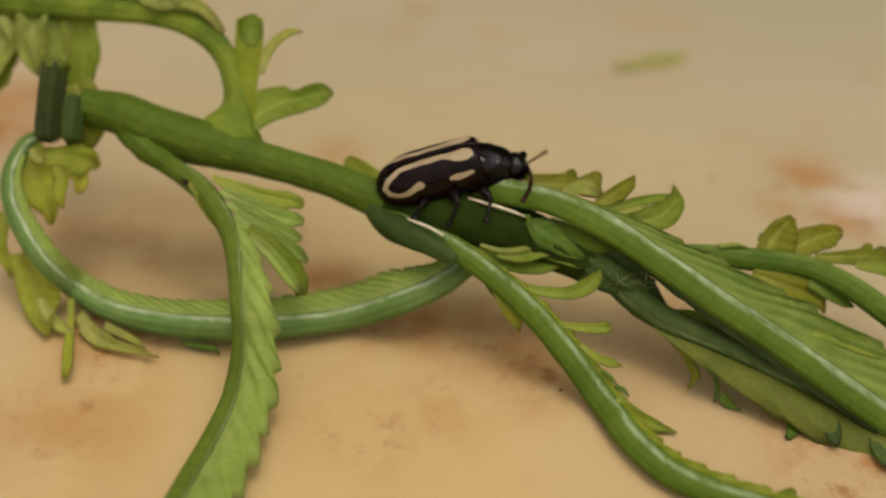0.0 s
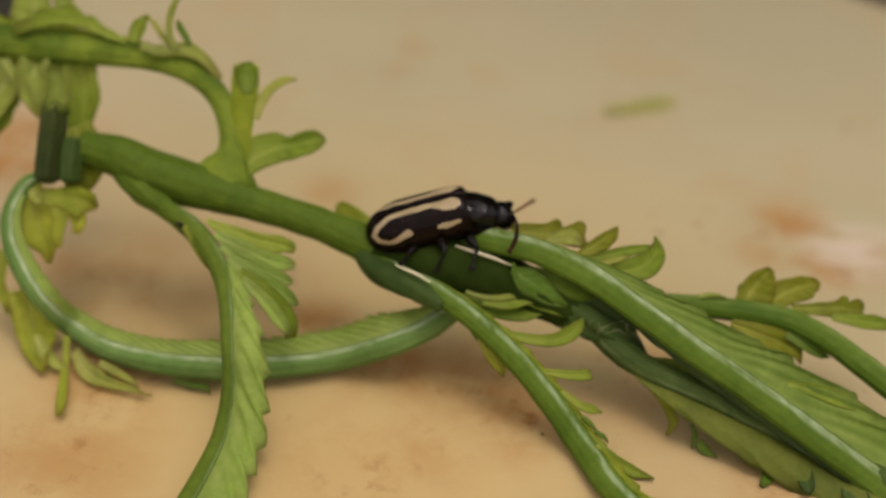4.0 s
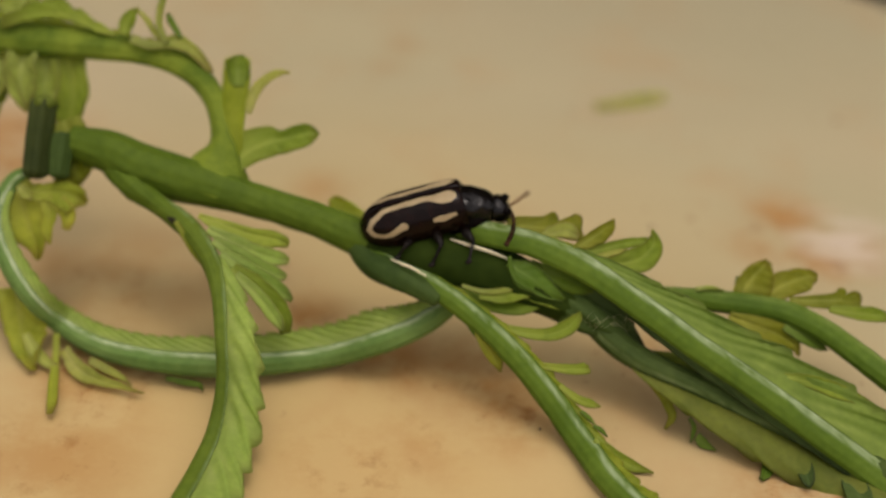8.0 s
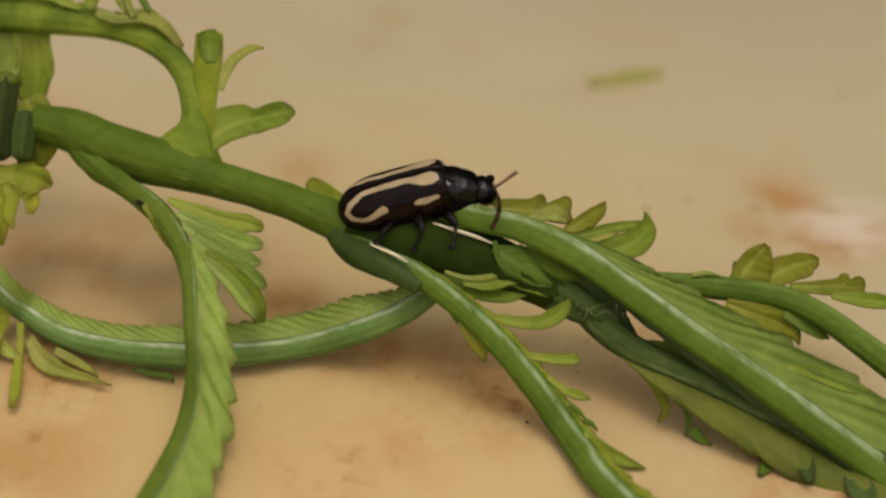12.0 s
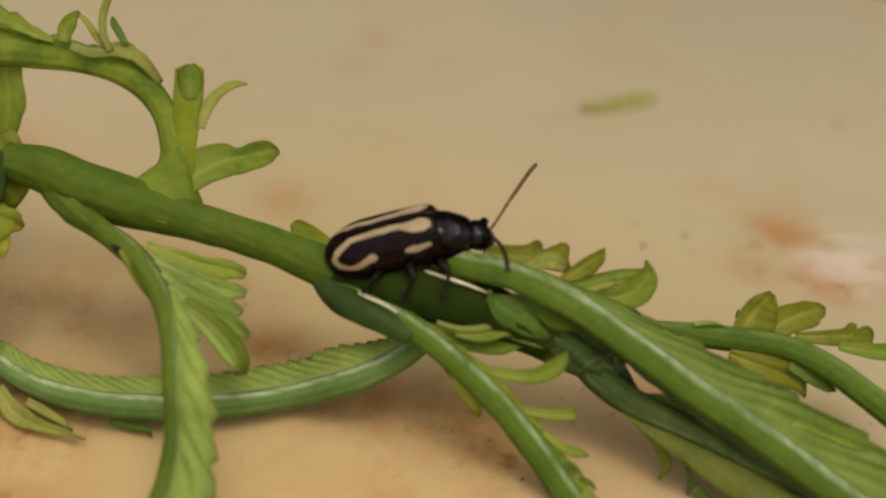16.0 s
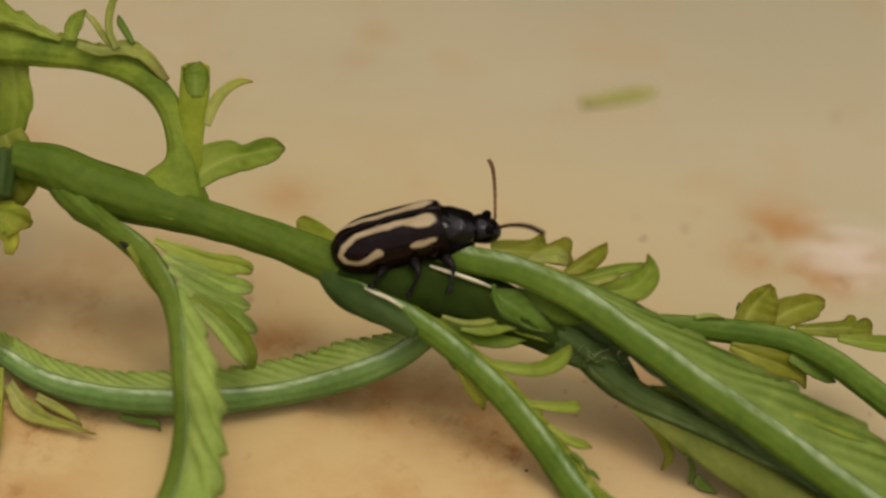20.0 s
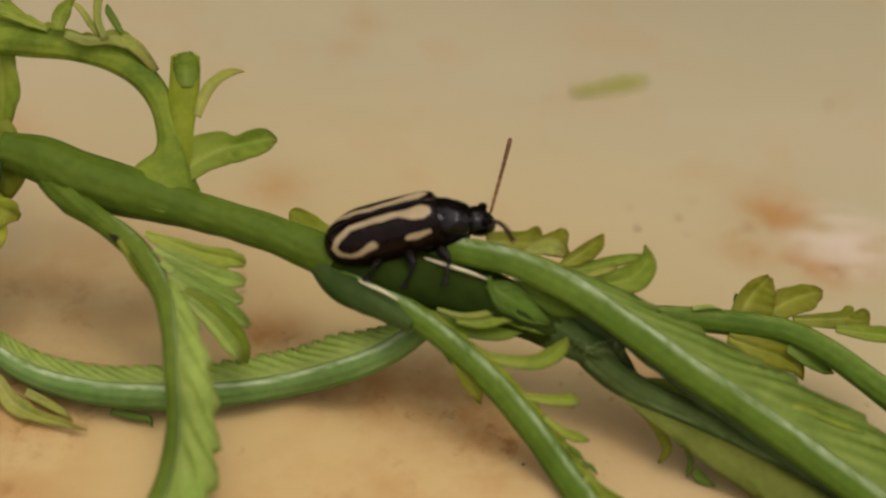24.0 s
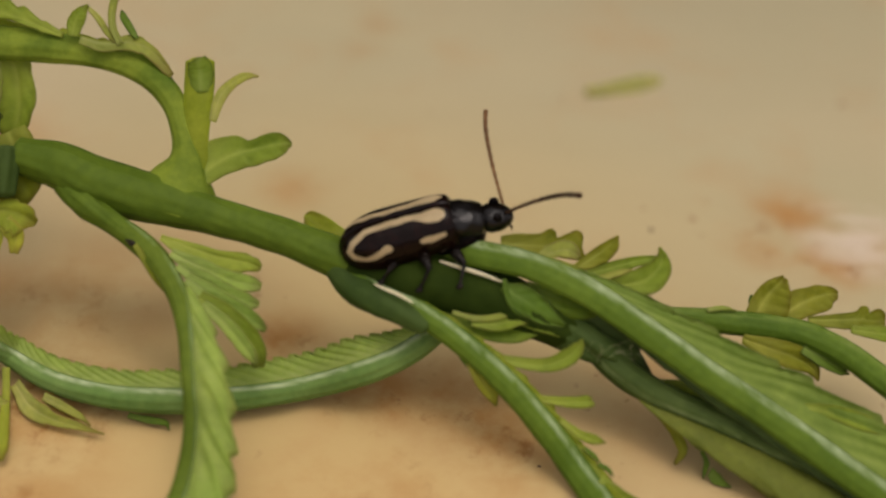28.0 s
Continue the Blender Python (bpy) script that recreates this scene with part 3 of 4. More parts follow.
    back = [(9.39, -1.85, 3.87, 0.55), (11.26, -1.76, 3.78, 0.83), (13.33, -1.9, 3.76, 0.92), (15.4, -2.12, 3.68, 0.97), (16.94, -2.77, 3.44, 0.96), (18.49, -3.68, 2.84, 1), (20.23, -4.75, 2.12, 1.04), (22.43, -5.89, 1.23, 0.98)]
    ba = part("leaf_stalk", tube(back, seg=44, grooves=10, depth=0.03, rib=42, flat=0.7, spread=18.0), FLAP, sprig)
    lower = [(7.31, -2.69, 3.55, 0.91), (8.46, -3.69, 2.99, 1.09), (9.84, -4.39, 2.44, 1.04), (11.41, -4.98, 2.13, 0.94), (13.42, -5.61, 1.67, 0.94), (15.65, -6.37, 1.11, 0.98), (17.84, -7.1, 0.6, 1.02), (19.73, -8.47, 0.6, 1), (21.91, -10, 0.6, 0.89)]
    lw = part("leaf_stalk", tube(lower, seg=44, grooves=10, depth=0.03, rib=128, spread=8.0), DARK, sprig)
    part("leaf_blade", blade(lower, 0.2, 1.0, -1, (0.1, 1.2, 1.9, 2.0, 1.8), 6, bite=0.14, pleat=0.012, slant=1.4, sweep=0.7), OLIVE, lw)
    part("leaf_blade", blade(lower, 0.24, 0.75, 1, (0.2, 1.0, 1.3, 1.1, 0.6), 5, bite=0.1, pleat=0.01, slant=1.2, lift=-0.1), OLIVE, lw)
    # leaflets of the upper stalk
    leaf(u, THIN, [(-6.91, 2.86, 8.44, 0.17, 0.12), (-6.68, 3.42, 9.2, 0.21, 0.24), (-6.2, 3.76, 9.66, 0.19, 0.19), (-5.74, 3.92, 9.87, 0.14, 0.17), (-5.29, 3.94, 9.89, 0.02, 0.02)], fold=0.1)
    leaf(u, LUSH, [(-7.54, 1.37, 6.68, 0.66, 0.42), (-6.69, 1.8, 7.25, 0.9, 0.57), (-5.91, 2.07, 7.59, 0.76, 0.61), (-5.45, 2.16, 7.7, 0.38, 0.66), (-4.89, 2.25, 7.82, 0.47, 0.61), (-4.43, 2.32, 7.9, 0.47, 0.5), (-4.12, 2.35, 7.93, 0.31, 0.33), (-3.91, 2.36, 7.94, 0.05, 0.05)], fold=0.12)
    leaf(u, MID, [(-7.42, 3.58, 9.27, 0.33, 0.33), (-7.48, 3.97, 9.8, 0.45, 0.47), (-7.55, 4.16, 10.07, 0.43, 0.43), (-7.66, 4.31, 10.27, 0.33, 0.33)], fold=-0.25, thick=0.2)
    leaf(u, LUSH, [(-12.38, 4.97, 10.59, 0.19, 0.19), (-12.32, 5.28, 11.01, 0.29, 0.38), (-12.15, 5.51, 11.33, 0.19, 0.38), (-11.86, 5.68, 11.56, 0.05, 0.07)], fold=0.3)
    leaf(u, THIN, [(-11.93, 5.65, 11.51, 0.07, 0.07), (-11.47, 5.4, 11.17, 0.12, 0.12), (-11.1, 5.1, 10.74, 0.12, 0.12), (-10.64, 4.82, 10.35, 0.07, 0.07)], fold=0.3)
    leaf(u, THIN, [(-10.58, 4.76, 10.44, 0.14, 0.14), (-10.91, 5.2, 11.05, 0.14, 0.14), (-10.87, 5.7, 11.72, 0.17, 0.14), (-10.67, 6.06, 12.21, 0.1, 0.1), (-10.57, 6.32, 12.56, 0.02, 0.02)], fold=0.3)
    leaf(u, FLAP, [(-9.97, 4.93, 10.66, 0.1, 0.07), (-10.24, 5.18, 11, 0.17, 0.12), (-10.5, 5.4, 11.31, 0.14, 0.12), (-10.59, 5.54, 11.5, 0.02, 0.02)], fold=0.2)
    leaf(u, THIN, [(-12.09, 4.95, 10.56, 0.05, 0.33), (-11.19, 4.84, 10.39, 0.12, 0.33), (-10.24, 4.91, 10.47, 0.33, 0.38), (-9.39, 4.77, 10.25, 0.19, 0.38), (-8.57, 4.27, 9.56, 0.05, 0.24)], fold=0.1, teeth=3, bite=0.2)
    leaf(u, LUSH, [(-12.84, 5.21, 10.43, 0.07, 0.14), (-13.7, 5.4, 10.7, 0.24, 0.29), (-14.68, 5.55, 10.93, 0.19, 0.62), (-15.65, 5.62, 11.04, 0.24, 0.82), (-16.72, 5.5, 10.9, 0.34, 0.53), (-17.65, 5.21, 10.53, 0.14, 0.29)], fold=0.1, teeth=5, bite=0.35)
    leaf(u, HAZY, [(-16.8, 6.06, 9.98, 1.12, 0.98), (-17, 6.6, 10.72, 1.07, 0.73), (-17.12, 7.17, 11.5, 0.93, 0.59), (-17.08, 7.75, 12.3, 0.73, 0.49)], fold=0.2, wave=0.1)
    leaf(u, HAZY, [(-16.14, 6.39, 10.07, 0.39, 0.39), (-15.91, 6.98, 10.87, 0.44, 0.49), (-16.12, 7.55, 11.66, 0.34, 0.34), (-16.31, 7.97, 12.24, 0.1, 0.1)], fold=0.3)
    leaf(u, OLIVEGREEN, [(-14.65, 2.65, 7.65, 0.67, 0.71), (-14.21, 2.08, 6.86, 0.86, 0.95), (-14.15, 1.52, 6.09, 0.81, 1.05), (-14.34, 1.06, 5.46, 0.43, 0.57)], fold=0.1, wave=0.12)
    leaf(u, LUSH, [(-15.31, 5.87, 9.69, 0.54, 0.73), (-14.79, 5.15, 8.68, 0.68, 0.88), (-14.61, 4.4, 7.67, 0.68, 0.88), (-14.8, 3.87, 6.95, 0.54, 0.68), (-15.01, 3.55, 6.5, 0.12, 0.12)], fold=0.35, wave=0.16, teeth=4, bite=0.12)
    leaf(u, HAZY, [(-15.98, 5.63, 9.71, 0.54, 0.58), (-15.86, 4.95, 8.78, 0.68, 0.68), (-15.84, 4.32, 7.91, 0.63, 0.68), (-15.92, 3.71, 7.08, 0.19, 0.19)], fold=0.35, wave=0.2, teeth=4, bite=0.15)
    leaf(u, HAZY, [(-16.63, 5.51, 9.73, 0.63, 0.63), (-16.89, 4.81, 8.78, 0.87, 0.73), (-16.78, 4.24, 8, 0.73, 0.58), (-16.49, 3.74, 7.31, 0.1, 0.1)], fold=0.4, wave=0.2, teeth=4, bite=0.15)
    leaf(u, HAZY, [(-17.44, 5.86, 9.55, 0.64, 0.73), (-18.04, 5.11, 8.53, 0.88, 0.88), (-18.64, 4.3, 7.44, 0.78, 0.83), (-19.15, 3.55, 6.43, 0.15, 0.15)], fold=0.35, wave=0.2, teeth=5, bite=0.15)
    leaf(u, LUSH, [(-18.27, 5.59, 8.69, 0.74, 0.74), (-18.29, 4.87, 7.7, 0.84, 0.88), (-18.51, 4.19, 6.78, 0.69, 0.64), (-18.85, 3.65, 6.05, 0.1, 0.1)], fold=0.35, wave=0.2, teeth=4, bite=0.15)
    leaf(u, HAZY, [(-18.21, 5.06, 9.32, 0.19, 0.19), (-17.68, 4.63, 8.72, 0.27, 0.24), (-17.14, 4.17, 8.07, 0.22, 0.22), (-16.57, 3.76, 7.51, 0.05, 0.05)], fold=0.4)
    # leaflets of the looped stalk
    leaf(lo, LIME, [(-16.35, 0.8, 5.66, 0.52, 0.43), (-16, 0.27, 4.93, 0.85, 0.95), (-15.66, -0.28, 4.17, 0.81, 0.9), (-15.35, -0.68, 3.61, 0.43, 0.47), (-15.24, -1.06, 3.1, 0.12, 0.12)], fold=0.25, wave=0.1)
    leaf(lo, LIME, [(-16.16, 0.33, 5.36, 0.28, 0.24), (-15.27, 0.46, 5.51, 0.38, 0.57), (-14.44, 0.5, 5.55, 0.47, 0.8), (-13.8, 0.42, 5.42, 0.47, 1.04), (-13.35, 0.27, 5.21, 0.19, 0.24)], fold=0.2, teeth=3, bite=0.3, wave=0.12)
    leaf(lo, LIME, [(-15.04, 0.25, 5.39, 0.28, 0.28), (-14.81, -0.13, 4.86, 0.31, 0.31), (-14.86, -0.55, 4.29, 0.24, 0.28), (-14.73, -0.9, 3.82, 0.05, 0.05)], fold=0.25)
    leaf(lo, LIME, [(-14.51, 0.19, 5.3, 0.33, 0.33), (-14.05, -0.12, 4.86, 0.35, 0.35), (-14.06, -0.51, 4.32, 0.14, 0.17)], fold=0.25)
    leaf(lo, THIN, [(-16.09, 0.31, 5.84, 0.12, 0.12), (-15.79, 0.13, 5.58, 0.26, 0.26), (-15.53, -0.02, 5.37, 0.07, 0.07)], fold=0.3)
    leaf(lo, LIME, [(-17.26, -0.63, 3.22, 0.33, 0.29), (-17.5, -1.12, 2.55, 0.41, 0.33), (-17.45, -1.53, 1.99, 0.38, 0.26), (-17.08, -1.89, 1.49, 0.26, 0.17), (-16.95, -2.2, 1.07, 0.05, 0.05)], fold=0.2)
    leaf(lo, LIME, [(-16.12, -1.77, 2.14, 0.38, 0.81), (-15.96, -2.33, 1.38, 0.95, 0.76), (-15.75, -2.95, 0.53, 1.19, 0.62), (-15.38, -3.63, 0.12, 0.85, 0.42), (-14.85, -4.5, 0.12, 0.12, 0.19)], fold=0.2, teeth=6, bite=0.14, wave=0.12)
    leaf(lo, HAZY, [(-15.48, -3.12, 0.79, 0.14, 0.14), (-15.11, -3.5, 0.28, 0.28, 0.24), (-14.39, -4.1, 0.12, 0.21, 0.21), (-13.94, -4.2, 0.12, 0.05, 0.05)], fold=0.3)
    leaf(lo, LIME, [(-14.21, -3.06, 0.85, 0.14, 0.14), (-14.11, -3.93, 0.12, 0.16, 0.14), (-13.82, -5.3, 0.12, 0.21, 0.21), (-13.58, -6.45, 0.12, 0.23, 0.2), (-13.5, -7.06, 0.12, 0.13, 0.13)], fold=0.25)
    leaf(lo, THIN, [(-13.92, -3.2, 0.12, 0.26, 0.24), (-13.07, -4.33, 0.12, 0.37, 0.4), (-12.02, -4.99, 0.12, 0.32, 0.25), (-11.12, -5.24, 0.12, 0.18, 0.16), (-10.13, -5.56, 0.12, 0.02, 0.02)], fold=0.3, teeth=2, bite=0.25)
    leaf(lo, THIN, [(-12.73, -3.8, 0.12, 0.19, 0.14), (-11.9, -4.28, 0.12, 0.19, 0.16), (-11.2, -4.7, 0.12, 0.12, 0.12), (-10.73, -5.14, 0.12, 0.02, 0.02)], fold=0.2)
    leaf(lo, FLAP, [(-9.42, -4.53, 0.12, 0.09, 0.12), (-8.63, -4.73, 0.12, 0.12, 0.14), (-8, -4.88, 0.12, 0.12, 0.09), (-7.8, -5.2, 0.12, 0.02, 0.02)], fold=0.2)
    # leaflets of the drooping stalk
    leaf(dr, LUSH, [(-8.4, -0.94, 5.82, 0.07, 0.18), (-7.42, -1.12, 5.56, 0.18, 0.51), (-6.33, -1.28, 5.31, 0.25, 0.65), (-5.35, -1.37, 5.17, 0.3, 0.46), (-4.93, -1.43, 5.07, 0.28, 0.28), (-4.7, -1.46, 5.03, 0.09, 0.14)], fold=0.25, teeth=3, bite=0.12)
    leaf(dr, BLADE, [(-7.95, -1.49, 5.57, 0.14, 0.23), (-6.86, -1.79, 5.13, 0.32, 0.41), (-5.78, -2.01, 4.81, 0.32, 0.41), (-5.08, -2.09, 4.69, 0.34, 0.32), (-4.64, -2.12, 4.63, 0.14, 0.14)], fold=0.3, teeth=3, bite=0.1)
    leaf(dr, BLADE, [(-7.66, -1.91, 5.33, 0.18, 0.23), (-6.66, -2.24, 4.85, 0.37, 0.39), (-5.72, -2.5, 4.49, 0.34, 0.39), (-5.11, -2.63, 4.29, 0.32, 0.3), (-4.67, -2.66, 4.24, 0.11, 0.11)], fold=0.3, teeth=3, bite=0.1)
    leaf(dr, BLADE, [(-7.28, -2.35, 5.06, 0.2, 0.23), (-6.37, -2.68, 4.58, 0.36, 0.41), (-5.53, -2.94, 4.21, 0.36, 0.41), (-4.82, -3.18, 3.88, 0.32, 0.32), (-4.38, -3.37, 3.6, 0.09, 0.09)], fold=0.3, teeth=3, bite=0.1)
    leaf(dr, LUSH, [(-6.8, -2.89, 4.65, 0.27, 0.27), (-5.94, -3.2, 4.21, 0.41, 0.34), (-5.18, -3.56, 3.69, 0.45, 0.32), (-4.63, -3.97, 3.13, 0.36, 0.34), (-4.51, -4.31, 2.66, 0.2, 0.23)], fold=0.35, teeth=3, bite=0.1)
    leaf(dr, BLADE, [(-6.62, -3.17, 4.59, 0.18, 0.18), (-5.71, -3.61, 3.98, 0.27, 0.25), (-4.98, -4.1, 3.3, 0.27, 0.25), (-4.63, -4.39, 2.89, 0.09, 0.09)], fold=0.3)
    leaf(dr, OLIVEGREEN, [(-9.38, -0.88, 5.24, 0.12, 0.09), (-8.78, -1.29, 4.67, 0.14, 0.14), (-8.13, -1.7, 4.1, 0.14, 0.14), (-7.58, -2.06, 3.6, 0.05, 0.05)], fold=0.2)
    leaf(dr, OLIVEGREEN, [(-9.29, -1.39, 5.73, 0.09, 0.09), (-8.79, -1.78, 5.2, 0.14, 0.16), (-8.24, -2.19, 4.63, 0.14, 0.18), (-7.66, -2.54, 4.13, 0.05, 0.07)], fold=0.2)
    # leaflets of the front stalk
    leaf(fr, MID, [(1.58, -2.58, 4.56, 0.18, 0.18), (2.58, -2.76, 4.29, 0.39, 0.46), (3.67, -2.91, 4.06, 0.59, 0.64), (4.7, -2.94, 4, 0.68, 0.64), (5.6, -2.82, 4.15, 0.46, 0.41), (6.19, -2.76, 4.21, 0.05, 0.05)], fold=0.25, wave=0.1)
    leaf(fr, FLAP, [(2.38, -2.67, 4.58, 0.14, 0.14), (3.33, -2.68, 4.55, 0.3, 0.27), (4.19, -2.61, 4.62, 0.27, 0.27), (4.69, -2.53, 4.72, 0.09, 0.09)], fold=0.2)
    leaf(fr, LUSH, [(3.77, -4.27, 3.73, 0.11, 0.13), (4.77, -4.38, 3.55, 0.2, 0.2), (5.85, -4.38, 3.53, 0.22, 0.29), (6.59, -4.21, 3.74, 0.31, 0.34), (6.97, -3.96, 4.08, 0.2, 0.22), (7.09, -3.79, 4.3, 0.02, 0.02)], fold=0.3)
    leaf(fr, LUSH, [(5.29, -5.17, 2.63, 0.09, 0.13), (6.14, -5.21, 2.56, 0.13, 0.18), (6.91, -5.21, 2.54, 0.18, 0.25), (7.4, -5.19, 2.56, 0.22, 0.25), (7.57, -5.14, 2.62, 0.13, 0.18)], fold=0.3)
    leaf(fr, LUSH, [(6.45, -5.69, 2.06, 0.09, 0.13), (7.14, -5.95, 1.69, 0.13, 0.2), (7.74, -6.08, 1.5, 0.18, 0.16), (8.1, -6.12, 1.45, 0.02, 0.02)], fold=0.25)
    leaf(fr, FLAP, [(2.69, -4.09, 3.66, 0.09, 0.09), (2.89, -4.26, 3.41, 0.11, 0.09), (3.14, -4.46, 3.13, 0.02, 0.02)], fold=0.1)
    leaf(fr, OLIVEGREEN, [(3.12, -4.28, 3.39, 0.22, 0.18), (3.57, -4.66, 2.86, 0.36, 0.29), (3.91, -4.96, 2.44, 0.29, 0.2), (4.12, -5.19, 2.12, 0.04, 0.04)], fold=0.25)
    leaf(fr, LUSH, [(7.91, -7.44, 1, 0.13, 0.18), (8.65, -7.79, 0.5, 0.22, 0.26), (9.38, -8.02, 0.17, 0.24, 0.22), (10.2, -8.26, 0.12, 0.02, 0.02)], fold=0.25)
    leaf(fr, FLAP, [(7.33, -6.4, 1.41, 0.07, 0.07), (7.66, -6.55, 1.21, 0.09, 0.09), (7.95, -6.72, 0.97, 0.02, 0.02)], fold=0.1)
    leaf(fr, FLAP, [(7.83, -6.87, 1.1, 0.07, 0.07), (8.16, -6.96, 0.97, 0.09, 0.09), (8.39, -7.1, 0.77, 0.02, 0.02)], fold=0.1)
    leaf(fr, MID, [(3.51, -2.63, 4.7, 0.14, 0.14), (4.3, -2.38, 5.03, 0.32, 0.27), (5.12, -2.36, 5.03, 0.36, 0.32), (5.87, -2.62, 4.65, 0.14, 0.14)], fold=0.3, wave=0.16)
    leaf(fr, LUSH, [(4.29, -2.95, 4.5, 0.11, 0.14), (5.16, -3.02, 4.39, 0.25, 0.27), (6, -3.16, 4.17, 0.25, 0.25), (6.69, -3.32, 3.94, 0.05, 0.05)], fold=0.3, wave=0.14)
    leaf(fr, LUSH, [(3.09, -3.22, 4.32, 0.14, 0.14), (4.03, -3.2, 4.33, 0.25, 0.29), (4.83, -3.06, 4.51, 0.25, 0.29), (5.56, -3.05, 4.5, 0.05, 0.05)], fold=0.3, wave=0.14)
    leaf(fr, THIN, [(2.38, -3.05, 4.65, 0.07, 0.07), (3.3, -3.14, 4.51, 0.09, 0.14), (4.19, -3.05, 4.62, 0.09, 0.14), (4.67, -2.89, 4.83, 0.02, 0.02)], fold=0.2)
    leaflets(fr, [(10.95, -11.16, 0.4, 12.65, -10.91, 0.15, 0.61, 0.16),
        (12.68, -11.85, 0.4, 14.16, -11.07, 0.15, 0.61, 0.16)], LUSH, ragged=0.12)
    # leaflets of the long stalk under the feelers
    leaf(ri, OLIVEGREEN, [(4.07, -0.96, 6.2, 0.32, 0.18), (4.71, -0.94, 6.21, 0.41, 0.23), (5.44, -0.94, 6.21, 0.46, 0.27), (5.81, -0.95, 6.19, 0.71, 0.27), (6.05, -0.98, 6.14, 0.46, 0.27), (6.46, -1.01, 6.08, 0.69, 0.27), (6.74, -1.04, 6.04, 0.89, 0.23), (6.93, -1.08, 5.98, 0.37, 0.18), (7.21, -1.14, 5.9, 0.05, 0.05)], fold=0.12, wave=0.1)
    # pale piece painted in for light shining through the leaf behind
    leaf(ri, THIN, [(5.49, -1.42, 6.05, 0.18, 0.14), (5.94, -1.29, 6.22, 0.32, 0.2), (6.48, -1.21, 6.32, 0.36, 0.32), (6.95, -1.35, 6.12, 0.14, 0.14)], fold=0.2)
    leaf(ri, OLIVEGREEN, [(6.85, -1.52, 5.72, 0.14, 0.14), (7.37, -1.3, 6, 0.23, 0.36), (7.85, -1.07, 6.32, 0.21, 0.43), (8.15, -0.88, 6.57, 0.11, 0.32), (8.34, -0.76, 6.73, 0.02, 0.02)], fold=0.3)
    leaf(ri, LUSH, [(7.12, -1.72, 5.61, 0.11, 0.11), (7.97, -1.57, 5.79, 0.23, 0.23), (8.87, -1.39, 6.02, 0.2, 0.23), (9.59, -1.27, 6.18, 0.09, 0.18), (9.9, -1.22, 6.23, 0.02, 0.02)], fold=0.25)
    leaf(ri, LUSH, [(7.77, -2.14, 5.35, 0.18, 0.18), (8.67, -2.05, 5.47, 0.41, 0.34), (9.38, -1.91, 5.64, 0.5, 0.59), (9.85, -1.62, 6.03, 0.36, 0.5), (9.96, -1.37, 6.37, 0.25, 0.2), (9.85, -1.17, 6.64, 0.02, 0.02)], fold=0.3, wave=0.08)
    leaf(ri, THIN, [(7.06, -2.04, 5.68, 0.07, 0.07), (7.73, -2.01, 5.71, 0.11, 0.11), (8.4, -1.87, 5.88, 0.11, 0.11), (8.89, -1.77, 6.01, 0.02, 0.02)], fold=0.2)
    leaf(ri, THIN, [(7.52, -2.29, 5.5, 0.09, 0.09), (8.24, -2.31, 5.46, 0.14, 0.14), (9.02, -2.32, 5.42, 0.05, 0.05)], fold=0.2)
    leaf(ri, MID, [(5.09, -2.11, 5.37, 0.09, 0.18), (5.84, -2.29, 5.11, 0.18, 0.34), (6.63, -2.48, 4.83, 0.25, 0.5), (7.23, -2.6, 4.66, 0.2, 0.39), (7.67, -2.66, 4.57, 0.07, 0.16)], fold=0.05, wave=0.16)
    leaf(ri, FLAP, [(4.13, -2.5, 5.45, 0.18, 0.09), (4.64, -2.66, 5.22, 0.5, 0.45), (5.25, -2.85, 4.95, 0.54, 0.5), (5.86, -3.06, 4.65, 0.36, 0.36), (6.47, -3.24, 4.39, 0.09, 0.09)], fold=0.2, wave=0.15)
    leaf(ri, FLAP, [(4.19, -2.39, 5.77, 0.07, 0.09), (4.32, -2.76, 5.27, 0.14, 0.09), (4.62, -3.04, 4.88, 0.14, 0.11), (5.23, -3.2, 4.65, 0.07, 0.07)], fold=0.2)
    leaf(ri, LUSH, [(3.96, -1.52, 6.46, 0.14, 0.18), (5.89, -1.78, 6.07, 0.29, 0.27), (7.75, -2.2, 5.45, 0.38, 0.32), (9.37, -2.47, 5.05, 0.32, 0.36), (10.81, -2.77, 4.6, 0.07, 0.14)], fold=0.1, teeth=5, bite=0.2)
    leaf(ri, THIN, [(9.13, -2.77, 4.98, 0.09, 0.14), (10.52, -3.05, 4.56, 0.23, 0.32), (11.92, -3.44, 4, 0.32, 0.41), (13.32, -3.91, 3.34, 0.27, 0.36), (14.49, -4.25, 2.84, 0.05, 0.09)], fold=0.15, wave=0.1)
    leaf(ri, LUSH, [(9.83, -3.22, 4.52, 0.09, 0.09), (11.02, -3.35, 4.32, 0.27, 0.23), (12.12, -3.53, 4.04, 0.32, 0.27), (12.86, -3.68, 3.82, 0.07, 0.07)], fold=0.25, wave=0.12)
    leaf(ri, LUSH, [(11.39, -3.98, 4.12, 0.09, 0.09), (12.53, -4.17, 3.85, 0.29, 0.22), (13.67, -4.4, 3.5, 0.31, 0.27), (14.73, -4.62, 3.18, 0.07, 0.07)], fold=0.25, wave=0.12)
    leaf(ri, LUSH, [(13.18, -4.78, 3.49, 0.09, 0.09), (14.3, -4.89, 3.33, 0.31, 0.22), (15.44, -5.07, 3.05, 0.33, 0.27), (16.57, -5.23, 2.82, 0.07, 0.07)], fold=0.25, wave=0.12)
